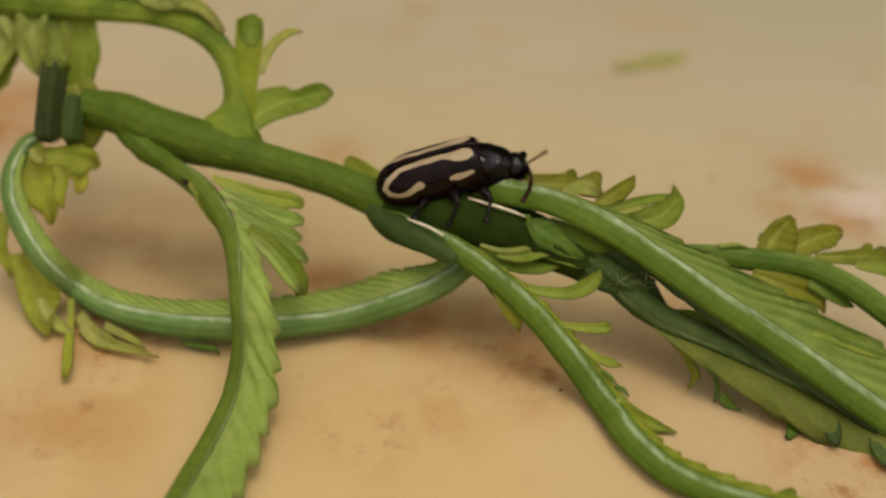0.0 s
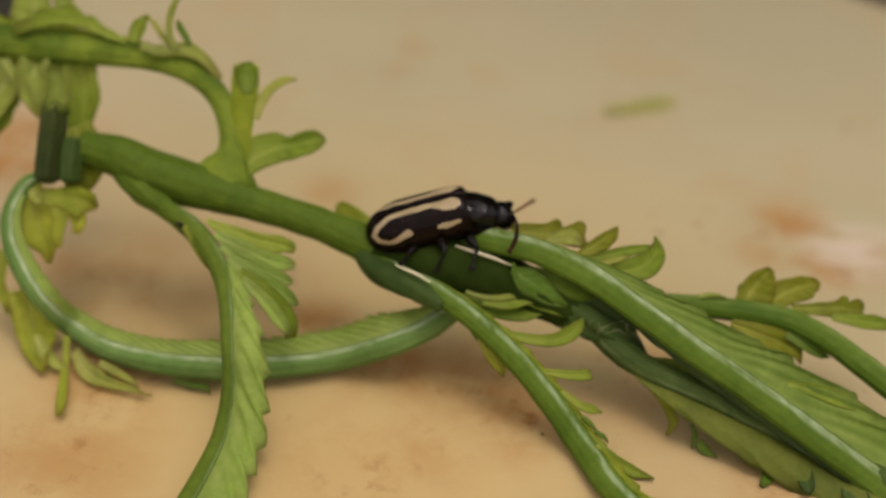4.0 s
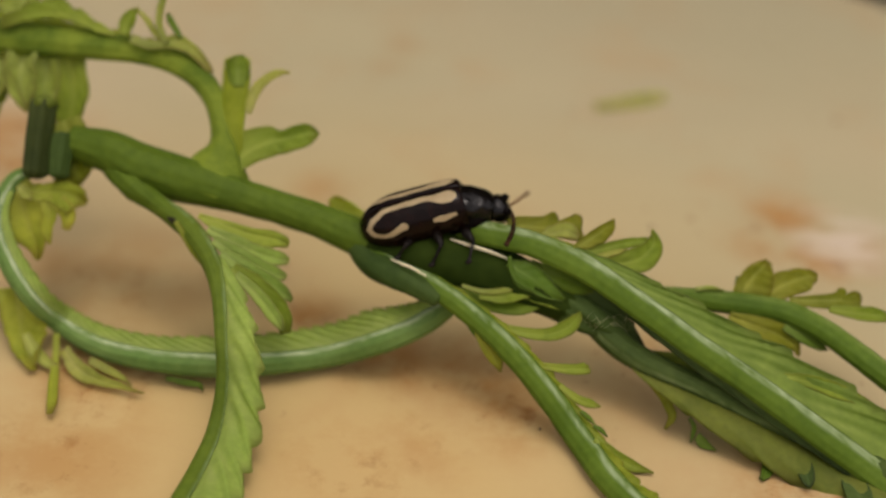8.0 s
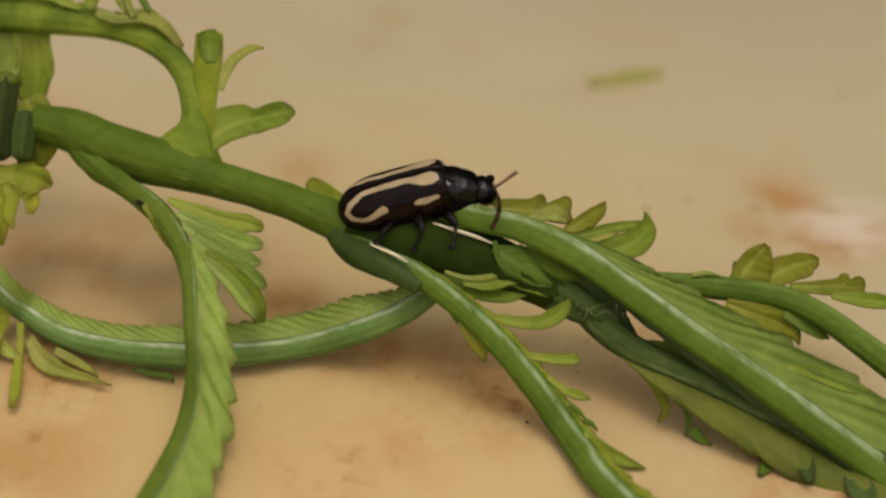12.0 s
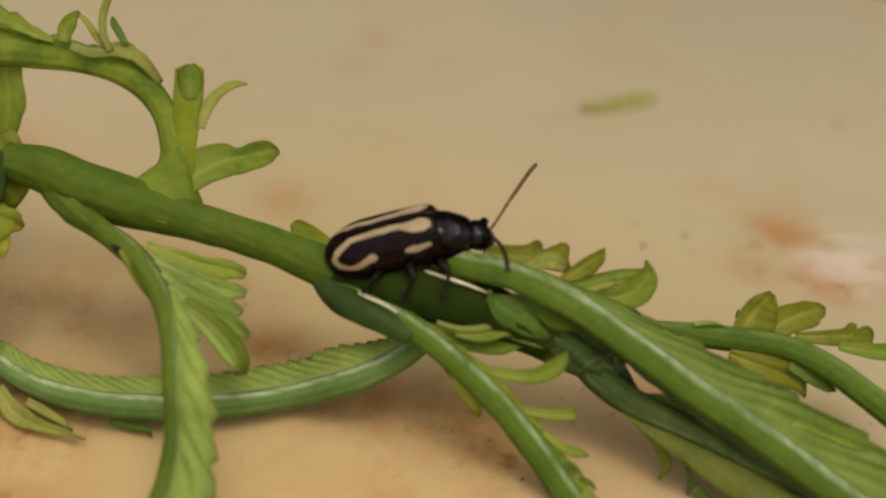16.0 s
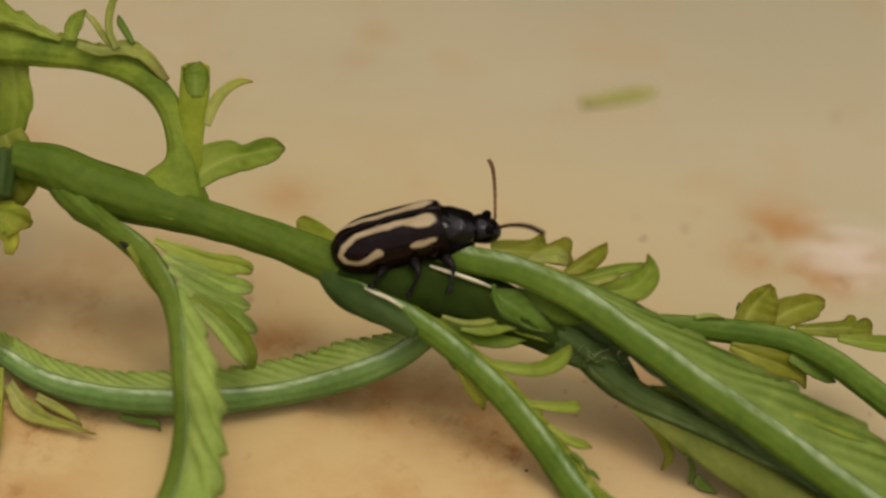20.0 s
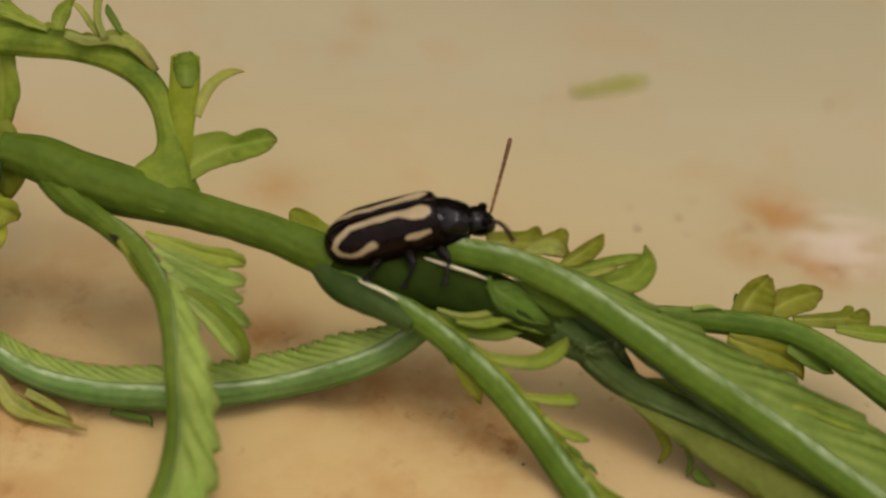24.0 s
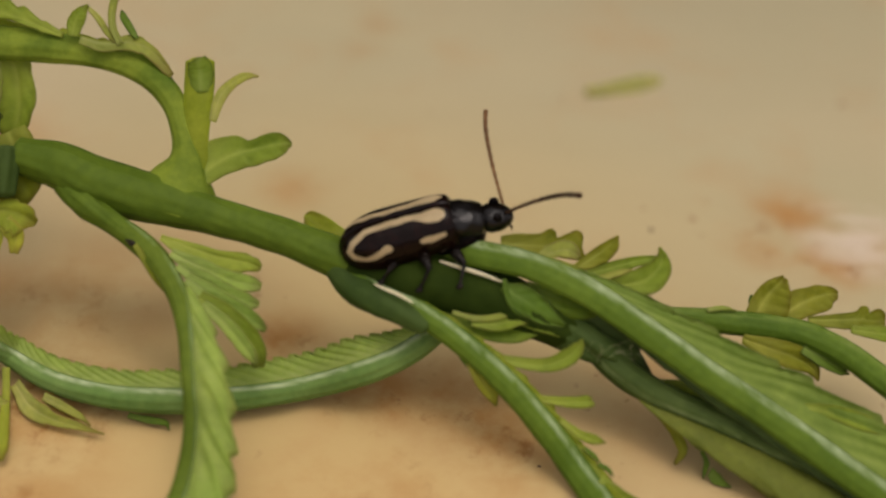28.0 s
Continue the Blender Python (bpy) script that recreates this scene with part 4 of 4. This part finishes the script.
    leaf(ri, LUSH, [(14.74, -5.39, 2.98, 0.09, 0.09), (16.08, -5.48, 2.82, 0.31, 0.22), (17.43, -5.68, 2.52, 0.33, 0.27), (18.79, -5.9, 2.19, 0.07, 0.07)], fold=0.25, wave=0.12)
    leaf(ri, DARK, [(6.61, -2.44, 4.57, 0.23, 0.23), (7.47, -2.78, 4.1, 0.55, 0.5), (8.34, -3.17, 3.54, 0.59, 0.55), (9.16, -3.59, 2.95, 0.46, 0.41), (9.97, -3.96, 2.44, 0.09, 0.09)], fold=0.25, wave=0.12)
    # leaflets of the back stalk
    leaf(ba, OLIVEGREEN, [(13.8, -1.7, 3.63, 0.42, 0.93), (14.04, -1.31, 4.16, 0.46, 1.02), (14.38, -0.99, 4.59, 0.44, 0.88), (14.68, -0.78, 4.86, 0.3, 0.6), (14.9, -0.64, 5.06, 0.12, 0.16)], fold=0.25)
    leaf(ba, FLAP, [(13.76, -1.36, 4.09, 0.07, 0.07), (13.68, -1.22, 4.3, 0.12, 0.12), (13.66, -1.06, 4.5, 0.02, 0.02)], fold=0.1)
    leaf(ba, OLIVEGREEN, [(14.52, -1.75, 3.72, 0.32, 0.32), (15.36, -1.35, 4.24, 0.58, 0.51), (16.03, -1.13, 4.53, 0.46, 0.63), (16.58, -1.02, 4.67, 0.3, 0.51), (16.93, -1.03, 4.65, 0.12, 0.16)], fold=0.25)
    leaf(ba, OLIVEGREEN, [(15.8, -1.79, 3.98, 0.14, 0.18), (16.72, -1.74, 4.02, 0.21, 0.32), (17.6, -1.7, 4.05, 0.32, 0.37), (17.88, -1.69, 4.07, 0.51, 0.42), (18.06, -1.71, 4.04, 0.32, 0.46), (18.53, -1.71, 4.02, 0.46, 0.42), (18.71, -1.73, 3.99, 0.09, 0.14)], fold=0.15)
    leaf(ba, LUSH, [(17.35, -2.16, 3.94, 0.14, 0.14), (18.28, -2.2, 3.86, 0.28, 0.25), (19.29, -2.24, 3.8, 0.32, 0.28), (20.13, -2.28, 3.72, 0.07, 0.07)], fold=0.2)
    leaf(ba, OLIVEGREEN, [(13.31, -2.44, 3.47, 0.18, 0.18), (14.35, -2.61, 3.22, 0.39, 0.46), (15.24, -2.76, 3, 0.46, 0.51), (15.91, -2.97, 2.69, 0.35, 0.28), (16.26, -3.26, 2.3, 0.02, 0.02)], fold=0.3, wave=0.12)
    leaf(ba, FLAP, [(15.56, -2.63, 3.34, 0.23, 0.23), (16.41, -2.83, 3.04, 0.28, 0.37), (17.03, -3.05, 2.73, 0.18, 0.23), (17.37, -3.14, 2.6, 0.02, 0.02)], fold=0.2)
    leaf(ba, HAZY, [(11.93, -1.78, 4.24, 0.09, 0.09), (12.52, -1.71, 4.32, 0.09, 0.09), (13.04, -1.75, 4.25, 0.02, 0.02)], fold=0.1)
    # leaflets of the lowest stalk
    leaf(lw, OLIVEGREEN, [(9.81, -4.85, 2.13, 0.14, 0.14), (10.48, -5.19, 1.65, 0.2, 0.2), (10.88, -5.54, 1.15, 0.2, 0.18), (11.04, -5.8, 0.79, 0.18, 0.16), (10.8, -6.08, 0.42, 0.05, 0.05)], fold=0.3)
    leaf(lw, FLAP, [(11.74, -5.84, 0.9, 0.07, 0.07), (11.94, -6.05, 0.61, 0.09, 0.11), (11.9, -6.26, 0.32, 0.07, 0.09), (11.84, -6.44, 0.12, 0.02, 0.02)], fold=0.2)
    leaf(lw, FLAP, [(12, -6.38, 0.32, 0.27, 0.07), (12.28, -6.47, 0.19, 0.22, 0.22), (12.54, -6.63, 0.12, 0.13, 0.13), (12.81, -6.8, 0.12, 0.02, 0.02)], fold=0.2)
    leaf(lw, FLAP, [(14.75, -7.12, 0.12, 0.27, 0.18), (14.66, -7.68, 0.12, 0.31, 0.22), (14.36, -8.24, 0.12, 0.13, 0.09)], fold=0.2)
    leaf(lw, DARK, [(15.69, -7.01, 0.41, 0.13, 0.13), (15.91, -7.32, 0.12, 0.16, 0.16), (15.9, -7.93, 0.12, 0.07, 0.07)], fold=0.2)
    leaf(lw, FLAP, [(10.01, -4.44, 2.51, 0.07, 0.07), (10.18, -4.35, 2.62, 0.07, 0.07), (10.35, -4.24, 2.78, 0.02, 0.02)], fold=0.1)
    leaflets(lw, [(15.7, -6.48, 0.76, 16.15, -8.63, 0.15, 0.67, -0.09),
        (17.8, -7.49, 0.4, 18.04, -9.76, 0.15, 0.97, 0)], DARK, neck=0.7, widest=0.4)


build_sprig()


def build_ground():
    bm = bmesh.new()
    ring = [60.0, 6.0, 0.6]
    rows = [[bm.verts.new((r * math.cos(k * math.pi / 16), r * math.sin(k * math.pi / 16), -0.0092)) for k in range(32)] for r in ring]
    for a, b in zip(rows, rows[1:]):
        for j in range(32):
            bm.faces.new((a[j], a[(j + 1) % 32], b[(j + 1) % 32], b[j]))
    bm.faces.new(rows[-1])
    m = Mat("dark_soil")
    col = m.ramp(m.noise(60.0, 5.0), [(0.35, (0.012, 0.009, 0.006)), (0.5, (0.03, 0.02, 0.012)), (0.62, (0.015, 0.03, 0.008))])
    m.link(col, m.bsdf.inputs["Base Color"])
    m.bsdf.inputs["Roughness"].default_value = 0.9
    m.bump(m.noise(400.0), 0.8, 0.002)
    tagged(part("ground", bm, m.mat, None), "dark damp soil around the board", "ground", kind="structure")


build_ground()


def build_blocker(name, label, y, tall, dark, light):
    """A plain dark slab out of view, added to block sky light."""
    bm = bmesh.new()
    bmesh.ops.create_cube(bm, size=1.0)
    for v in bm.verts:
        v.co = Vector((v.co.x * 0.34, y + v.co.y * 0.02, -0.009 + (v.co.z + 0.5) * tall))
    m = Mat("dark_blocker")
    m.link(m.ramp(m.noise(30.0), [(0.3, dark), (0.7, light)]), m.bsdf.inputs["Base Color"])
    m.bsdf.inputs["Roughness"].default_value = 0.9
    m.bump(m.noise(400.0), 0.4, 0.001)
    ob = part(name, bm, m.mat, None)
    for p in ob.data.polygons:
        p.use_smooth = False
    tagged(ob, label, "wall", kind="structure")


# unseen: dims the far board and what the beetle reflects
build_blocker("north_blocker", "unseen dark panel added beyond the board to block light", 0.085, 0.13, (0.02, 0.025, 0.012), (0.04, 0.045, 0.022))


def lump(name, label, category, at, size, material, seed, flat=0.5):
    bm = bmesh.new()
    bmesh.ops.create_icosphere(bm, subdivisions=4, radius=1.0)
    for v in bm.verts:
        k = 1 + 0.28 * noise.noise(v.co * 1.3 + Vector((seed, 0, 0))) + 0.1 * noise.noise(v.co * 4 + Vector((seed, 3, 0)))
        v.co = Vector((v.co.x * size[0] * k, v.co.y * size[1] * k, max(v.co.z * k, -flat) * size[2] + flat * size[2])) * MM
    ob = part(name, bm, material, None)
    ob.location = Vector(at) * MM
    return tagged(ob, label, category)


m = Mat("brown_crumb")
m.link(m.ramp(m.noise(500.0), [(0.3, (0.03, 0.015, 0.008)), (0.7, (0.1, 0.05, 0.024))]), m.bsdf.inputs["Base Color"])
m.bsdf.inputs["Roughness"].default_value = 0.85
m.bump(m.noise(1500.0), 0.7, 0.0004)
CRUMB = m.mat
lump("soil_lump", "dark brown crumb of soil on the board's rim", "soil", (-3.26, 39.68, 0), (4.2, 1.6, 1.6), CRUMB, 3.0)

# a loose bit of leaf and crumbs on the board --------------------------------
b, e = (9.53, 19.86, 0.2), (13.51, 21.5, 0.2)
frag = part("leaf_fragment", leaflet((*b, *e, 0.85, 0.1), thick=0.25, cup=0.1, curl=0.0, neck=0.6), DRIED, None)
tagged(frag, "narrow loose yellow-green leaf fragment lying on the board", "leaf")
for n, (x, y, r) in enumerate(((11.63, 8.58, 0.1), (5.85, -6.1, 0.06), (6.6, -5.7, 0.05))):
    lump("soil_crumb", "tiny dark brown crumb of soil on the board", "soil", (x, y, 0.0), (r, r * 0.8, r * 0.7), CRUMB, 7.0 + n)

# beetle --------------------------------------------------------------------
def shell_material():
    m = Mat("striped_wing_case")
    a = m.nt.nodes.new("ShaderNodeAttribute")
    a.attribute_name = "rib"
    edge = m.nt.nodes.new("ShaderNodeMath")
    edge.operation = "MULTIPLY_ADD"
    m.link(m.noise(3500.0, 3.0), edge.inputs[0])
    edge.inputs[1].default_value = 0.3
    m.link(a.outputs["Fac"], edge.inputs[2])
    mask = m.ramp(edge.outputs[0], [(0.55, (0, 0, 0)), (0.72, (1, 1, 1))])
    black = m.ramp(m.noise(1800.0), [(0.3, (0.002, 0.0007, 0.0005)), (0.7, (0.009, 0.0028, 0.0018))])
    cream = m.ramp(m.noise(1200.0), [(0.3, (0.3, 0.225, 0.125)), (0.7, (0.42, 0.32, 0.185))])
    m.link(m.mix(mask, black, cream), m.bsdf.inputs["Base Color"])
    m.bsdf.inputs["Roughness"].default_value = 0.1
    m.bsdf.inputs["Specular IOR Level"].default_value = 0.13
    m.bump(m.noise(2400.0, 4.0), 0.45, 0.00005)
    return m.mat


def chitin(name, dark, light, rough):
    m = Mat(name)
    m.link(m.ramp(m.noise(2500.0), [(0.3, dark), (0.7, light)]), m.bsdf.inputs["Base Color"])
    m.bsdf.inputs["Roughness"].default_value = rough
    m.bsdf.inputs["Specular IOR Level"].default_value = 0.06
    m.bump(m.noise(2600.0, 4.0), 1.0, 0.00012)
    return m.mat


SHELL = shell_material()
BLACK = chitin("black_chitin", (0.001, 0.0008, 0.0008), (0.004, 0.002, 0.002), 0.25)
GLOSS = chitin("glossy_chitin", (0.001, 0.0005, 0.0004), (0.003, 0.0014, 0.001), 0.08)
GLOSS.node_tree.nodes["Principled BSDF"].inputs["Specular IOR Level"].default_value = 0.3
GLOSS.node_tree.nodes["Bump"].inputs["Strength"].default_value = 0.75
LEG = chitin("dark_leg", (0.0015, 0.001, 0.0008), (0.01, 0.006, 0.004), 0.25)
LEG.node_tree.nodes["Principled BSDF"].inputs["Specular IOR Level"].default_value = 0.16
BROWN = chitin("brown_feeler", (0.07, 0.035, 0.016), (0.19, 0.095, 0.042), 0.45)

# darker copy of the feeler brown, with its silhouette's shade in the colour
UMBER = chitin("dark_brown_feeler", (0.012, 0.006, 0.003), (0.05, 0.024, 0.011), 0.4)

STRIPE = ((4.02, 0.56, 0.2), (3.85, 0.55, 0.29), (3.5, 0.52, 0.25), (3.0, 0.41, 0.15), (2.2, 0.38, 0.13), (1.2, 0.43, 0.13), (0.72, 0.66, 0.14), (0.50, 1.06, 0.13), (0.6, 1.44, 0.12), (0.95, 1.58, 0.11), (1.3, 1.5, 0.12), (1.9, 1.3, 0.17))
SPOT = ((3.12, 1.42, 0.09), (3.5, 1.4, 0.15), (3.95, 1.42, 0.09))


def band(x, y, path):
    """How deep a place lies inside a band of varying width: 1 well inside, 0 well outside."""
    best = -1.0
    for (ax, ay, ar), (bx, by, br) in zip(path, path[1:]):
        dx, dy = bx - ax, by - ay
        k = min(1, max(0, ((x - ax) * dx + (y - ay) * dy) / (dx * dx + dy * dy)))
        best = max(best, 0.9 * (ar + (br - ar) * k) - math.hypot(x - ax - dx * k, y - ay - dy * k))
    return min(1.0, max(0.0, 0.5 + best / 0.14))


def elytron(sign):
    """A wing case: s from the rear to the shoulder, angle from the seam down the flank."""
    R, C = 90, 56
    ang = np.radians(np.linspace(0.5, 105, 400))
    yy, zz = np.abs(np.sin(ang)) ** 0.82, np.sign(np.cos(ang)) * np.abs(np.cos(ang)) ** 0.82
    run = np.r_[0, np.cumsum(np.hypot(np.diff(yy), np.diff(zz)))]
    at = np.linspace(0, run[-1], C + 1)
    section = list(zip(np.interp(at, run, yy), np.interp(at, run, zz)))
    bm = bmesh.new()
    lay = bm.verts.layers.float.new("rib")
    rows = []
    for i in range(R + 1):
        s = i / R
        rear = math.sqrt(max(0.0, 1 - ((0.40 - s) / 0.40) ** 2)) if s < 0.40 else 1.0
        fore = 1 - 0.1 * max(0.0, (s - 0.4) / 0.6) ** 2.2
        lip = 1 - 0.2 * (1 - math.sqrt(max(0.0, 1 - max(0.0, (s - 0.82) / 0.18) ** 2.4)))
        w, h = 1.14 * max(0.02, rear) * fore * lip, 1.06 * max(0.02, rear ** 0.85) * (1 - 0.03 * max(0.0, (s - 0.4) / 0.6) ** 2) * lip
        line = []
        for j in range(C + 1):
            y0, z0 = section[j]
            seam = -0.035 * math.exp(-(j / 2.0) ** 2)
            v = bm.verts.new(Vector((-2.1 + 4.42 * s, -sign * w * y0, h * z0 + seam)) * MM)
            q = Vector((4.42 * s, 2.15 * j / C + 0.1, sign * 3.0))
            q += 0.06 * Vector((noise.noise(q * 2.2), noise.noise(q * 2.2 + Vector((9, 0, 0))), 0))
            v[lay] = max(band(q.x, q.y, STRIPE), band(q.x, q.y, SPOT))
            line.append(v)
        rows.append(line)
    for a, b in zip(rows, rows[1:]):
        for j in range(C):
            bm.faces.new((a[j], a[j + 1], b[j + 1], b[j]))
    under = [bm.verts.new(v.co * 0.9 + Vector((0, 0, -0.00008))) for v in rows[-1]]
    for j in range(C):
        bm.faces.new((rows[-1][j], rows[-1][j + 1], under[j + 1], under[j]))
    return bm


def ball(size, at, power=1.0, tilt=0.0, cuts=16, dip=0.0, taper=0.0):
    """A rounded body with square-ish shoulders where power is under 1."""
    bm = bmesh.new()
    bmesh.ops.create_uvsphere(bm, u_segments=2 * cuts, v_segments=cuts, radius=1.0)
    for v in bm.verts:
        q = [math.copysign(abs(k) ** power, k) for k in v.co]
        v.co = Vector([(k * s) for k, s in zip(q, size)])
        v.co.x += tilt * v.co.z
        v.co.yz *= 1 - taper * v.co.x / size[0]
        v.co = (Euler((0, radians(dip), 0)).to_matrix() @ v.co + Vector(at)) * MM
    return bm


def saddle():
    """The neck shield: a rounded barrel, a little narrower to the front, its rear under the wing cases."""
    bm = bmesh.new()
    R, C = 40, 40
    rows = []
    for i in range(R + 1):
        u = i / R
        end = math.sqrt(max(0.0, 1 - max(0.0, (u - 0.82) / 0.18) ** 2)) * 0.6 + 0.4
        w = (0.79 - 0.22 * u ** 1.6 + 0.07 * math.sin(u * math.pi)) * end
        top, low = 0.64 - 0.12 * u + 0.1 * math.sin(math.pi * u ** 1.35), -0.46 + 0.1 * u
        mid, h = (top + low) / 2, (top - low) / 2 * end
        line = []
        for j in range(C):
            a = 2 * math.pi * j / C
            q = Vector((math.sin(a), math.cos(a), u * 2))
            r = 1 + 0.06 * noise.noise(q * 2.6) + 0.02 * noise.noise(q * 8.0)
            line.append(bm.verts.new(Vector((-0.5 + 1.86 * u, w * r * math.copysign(abs(q.x) ** 0.85, q.x), mid + h * r * math.copysign(abs(q.y) ** 0.85, q.y))) * MM))
        rows.append(line)
    for a, b in zip(rows, rows[1:]):
        for j in range(C):
            bm.faces.new((a[j], b[j], b[(j + 1) % C], a[(j + 1) % C]))
    bm.faces.new(rows[-1])
    bm.faces.new(rows[0][::-1])
    return bm


def antenna(long, stout=1.0):
    """Eleven little joints, thicker towards the tip, bowed a little."""
    rows = []
    for k in range(11):
        x0, x1 = k * long / 11, (k + 1) * long / 11
        g = stout * (0.12 + 0.06 * k / 10)
        bow = lambda x: 0.16 * math.sin(x / long * math.pi) - 0.22 * (max(0.0, x - 0.7 * long) / (0.3 * long)) ** 2
        rows += [(x0 + 0.02, 0, bow(x0), g * 0.82), (x0 + 0.2, 0, bow(x0 + 0.2), g * 1.05), (x1 - 0.02, 0, bow(x1), g * 0.92)]
    return limb(rows, 8)


beetle = thing("beetle", "small shiny black beetle with cream stripes perched on the green stem", "beetle")
CAM_R, CAM_U, CAM_F = Vector((0.998, 0.037, 0.050)), Vector((-0.062, 0.585, 0.808)), Vector((-0.000, 0.810, -0.586))
FORE = Vector((0.93, 0.1, 0.32)).normalized()
LEFT = Vector((0, 0, 1)).cross(FORE).normalized()
BODY = Matrix((FORE, LEFT, FORE.cross(LEFT))).transposed() @ Euler((radians(7), 0, 0)).to_matrix()
BEETLE_AT = Vector((0.16, -0.93, 6.3)) * MM
beetle.matrix_world = Matrix.Translation(BEETLE_AT) @ BODY.to_4x4()
part("wing_case", elytron(1), SHELL, beetle, "black wing case with cream stripes")
part("wing_case", elytron(-1), SHELL, beetle, "black wing case with cream stripes")
part("abdomen", ball((1.95, 0.98, 0.62), (0.05, 0, -0.28), 0.9), BLACK, beetle)
shield = part("pronotum", saddle(), GLOSS, beetle, "glossy black neck shield")
part("thorax", ball((1.15, 0.88, 0.76), (2.15, 0, -0.66), 0.85), BLACK, beetle)
head = part("head", ball((0.64, 0.57, 0.47), (0.32, 0, -0.02), 0.88, 0.0, 20, 0.0, 0.2), GLOSS, beetle)
for sg in (1, -1):
    part("eye", ball((0.19, 0.15, 0.19), (0.28, 0.42 * sg, 0.36), 1.0, cuts=8), BLACK, head, "rounded black eye")
    part("palp", limb([(0.72, 0.12 * sg, -0.3, 0.1), (0.86, 0.16 * sg, -0.42, 0.09), (0.86, 0.2 * sg, -0.56, 0.05)]), LEG, head)
NECK = Vector((2.12, 0, 0.0))
HEAD_AT = Vector((1.38, 0, 0.14))
shield.location = NECK * MM
head.location = (NECK + HEAD_AT) * MM
feelers = []
for sg in (1, -1):
    fe = part("antenna", antenna(3.6) if sg > 0 else antenna(2.95, 1.12), BROWN if sg > 0 else UMBER, head, "thin jointed brown feeler")
    fe.location = Vector((0.6, 0.22 * sg, 0.36)) * MM
    feelers.append(fe)
inverse = beetle.matrix_world.inverted()
for hip, knee, foot in (((0.32, -1.44, 5.87), (0.04, -2.32, 5.88), (-0.26, -2.43, 5.37)),
        ((1.13, -1.4, 6.21), (1.46, -2.51, 6.18), (1.14, -2.79, 5.39)),
        ((2.2, -1.3, 6.3), (2.72, -2.15, 6.2), (2.58, -2.8, 5.66)),
        ((0.3, -0.31, 5.29), (0.21, -0.24, 4.83), (0.01, -0.56, 4.66)),
        ((1.24, -0.14, 5.49), (1.58, 0.01, 4.98), (1.71, -0.63, 4.82)),
        ((2.39, -0.36, 5.87), (3.16, -0.21, 5.39), (3.55, -0.92, 5.18))):
    a, k, f = [inverse @ (Vector(p) * MM) / MM for p in (hip, knee, foot)]
    leg = part("leg", limb([(*a, 0.3), (*a.lerp(k, 0.45), 0.46), (*k, 0.2)]), LEG, beetle)
    part("shin", limb([(*k, 0.15), (*k.lerp(f, 0.6), 0.13), (*f, 0.16)]), LEG, leg)
    part("foot", ball((0.16, 0.12, 0.09), f, 1.0, cuts=6), LEG, leg, "dark padded foot")


# what moves -----------------------------------------------------------------------
def motions():
    nod = [(0, 66), (4, 67), (8, 66), (12.5, 64), (14.5, 54), (16.5, 50), (17, 46), (18, 36), (20, 37), (22.5, 35), (24.5, 46), (25.5, 48), (26.2, 40), (26.7, 20), (27.2, 8), (28, 14)]
    bend = lambda d: 14 + 16 * min(1.0, max(0.0, d) / 40)
    walk(shield, [(t, Matrix.Translation(NECK * MM) @ pose(0, 0, 0, 0, bend(d), 0)) for t, d in nod])
    walk(head, [(t, Matrix.Translation(NECK * MM) @ pose(0, 0, 0, 0, bend(d), 0) @ Matrix.Translation(HEAD_AT * MM) @ pose(0, 0, 0, 0, d - bend(d), 0)) for t, d in nod])
    far = [(0, 0.29, 0.2), (4, 0.3, 0.19), (8, 0.29, 0.2), (12.5, 0.3, 0.21), (14.5, 0.46, 0.6), (15, 0.41, 0.62), (15.5, 0.5, 0.67), (16.5, 0.49, 0.74), (17, 0.24, 0.8), (17.5, -0.22, 0.58), (18, -0.08, 0.65), (19, -0.01, 0.68), (20, 0.0, 0.68), (20.5, 0.05, 0.68), (21, 0.09, 0.68), (21.5, 0.18, 0.76), (22, 0.18, 0.78), (22.5, 0.22, 0.78), (24.5, 0.3, 0.85), (24.7, 0.41, 0.85), (25, 0.73, 0.59), (25.2, 0.73, 0.55), (25.5, 0.57, 0.8), (26, 0.42, 0.76), (26.2, 0.41, 0.76), (26.5, 0.19, 0.87), (26.7, -0.14, 0.84), (27, -0.19, 0.87), (27.4, -0.03, 0.95), (27.8, 0.0, 0.95), (28, -0.19, 0.97)]
    near = [(0, -0.09, -0.4), (4, -0.07, -0.41), (12.5, -0.06, -0.4), (14.5, 0.05, -0.35), (16.5, 0.15, -0.25), (17, 0.24, -0.03), (17.5, 0.95, 0.18), (18, 0.88, -0.05), (19, 0.78, -0.07), (19.5, 0.5, 0.02), (20, 0.48, 0.0), (21, 0.51, -0.1), (22.5, 0.41, -0.02), (24.5, 0.1, -0.2), (25, 0.08, -0.25), (25.3, -0.4, 0.33), (25.6, 0.1, -0.25), (26.5, 0.1, -0.2), (26.7, 0.34, -0.05), (27, 0.71, 0.02), (27.4, 0.61, -0.02), (27.8, 0.68, -0.08), (28, 0.87, 0.25)]
    nods = np.array(nod, float)
    for fe, table, deep in ((feelers[0], far, 1.0), (feelers[1], near, -1.0)):
        rows = []
        for t, a, b in table:
            c = math.sqrt(max(0.0, 1 - a * a - b * b)) * deep
            d = BODY.inverted() @ (CAM_R * a + CAM_U * b + CAM_F * c)
            d = Euler((0, radians(np.interp(t, nods[:, 0], nods[:, 1])), 0)).to_matrix().inverted() @ d
            q = Vector((1, 0, 0)).rotation_difference(d)
            rows.append((t, Matrix.LocRotScale(fe.location.copy(), q, None)))
        walk(fe, rows)


motions()
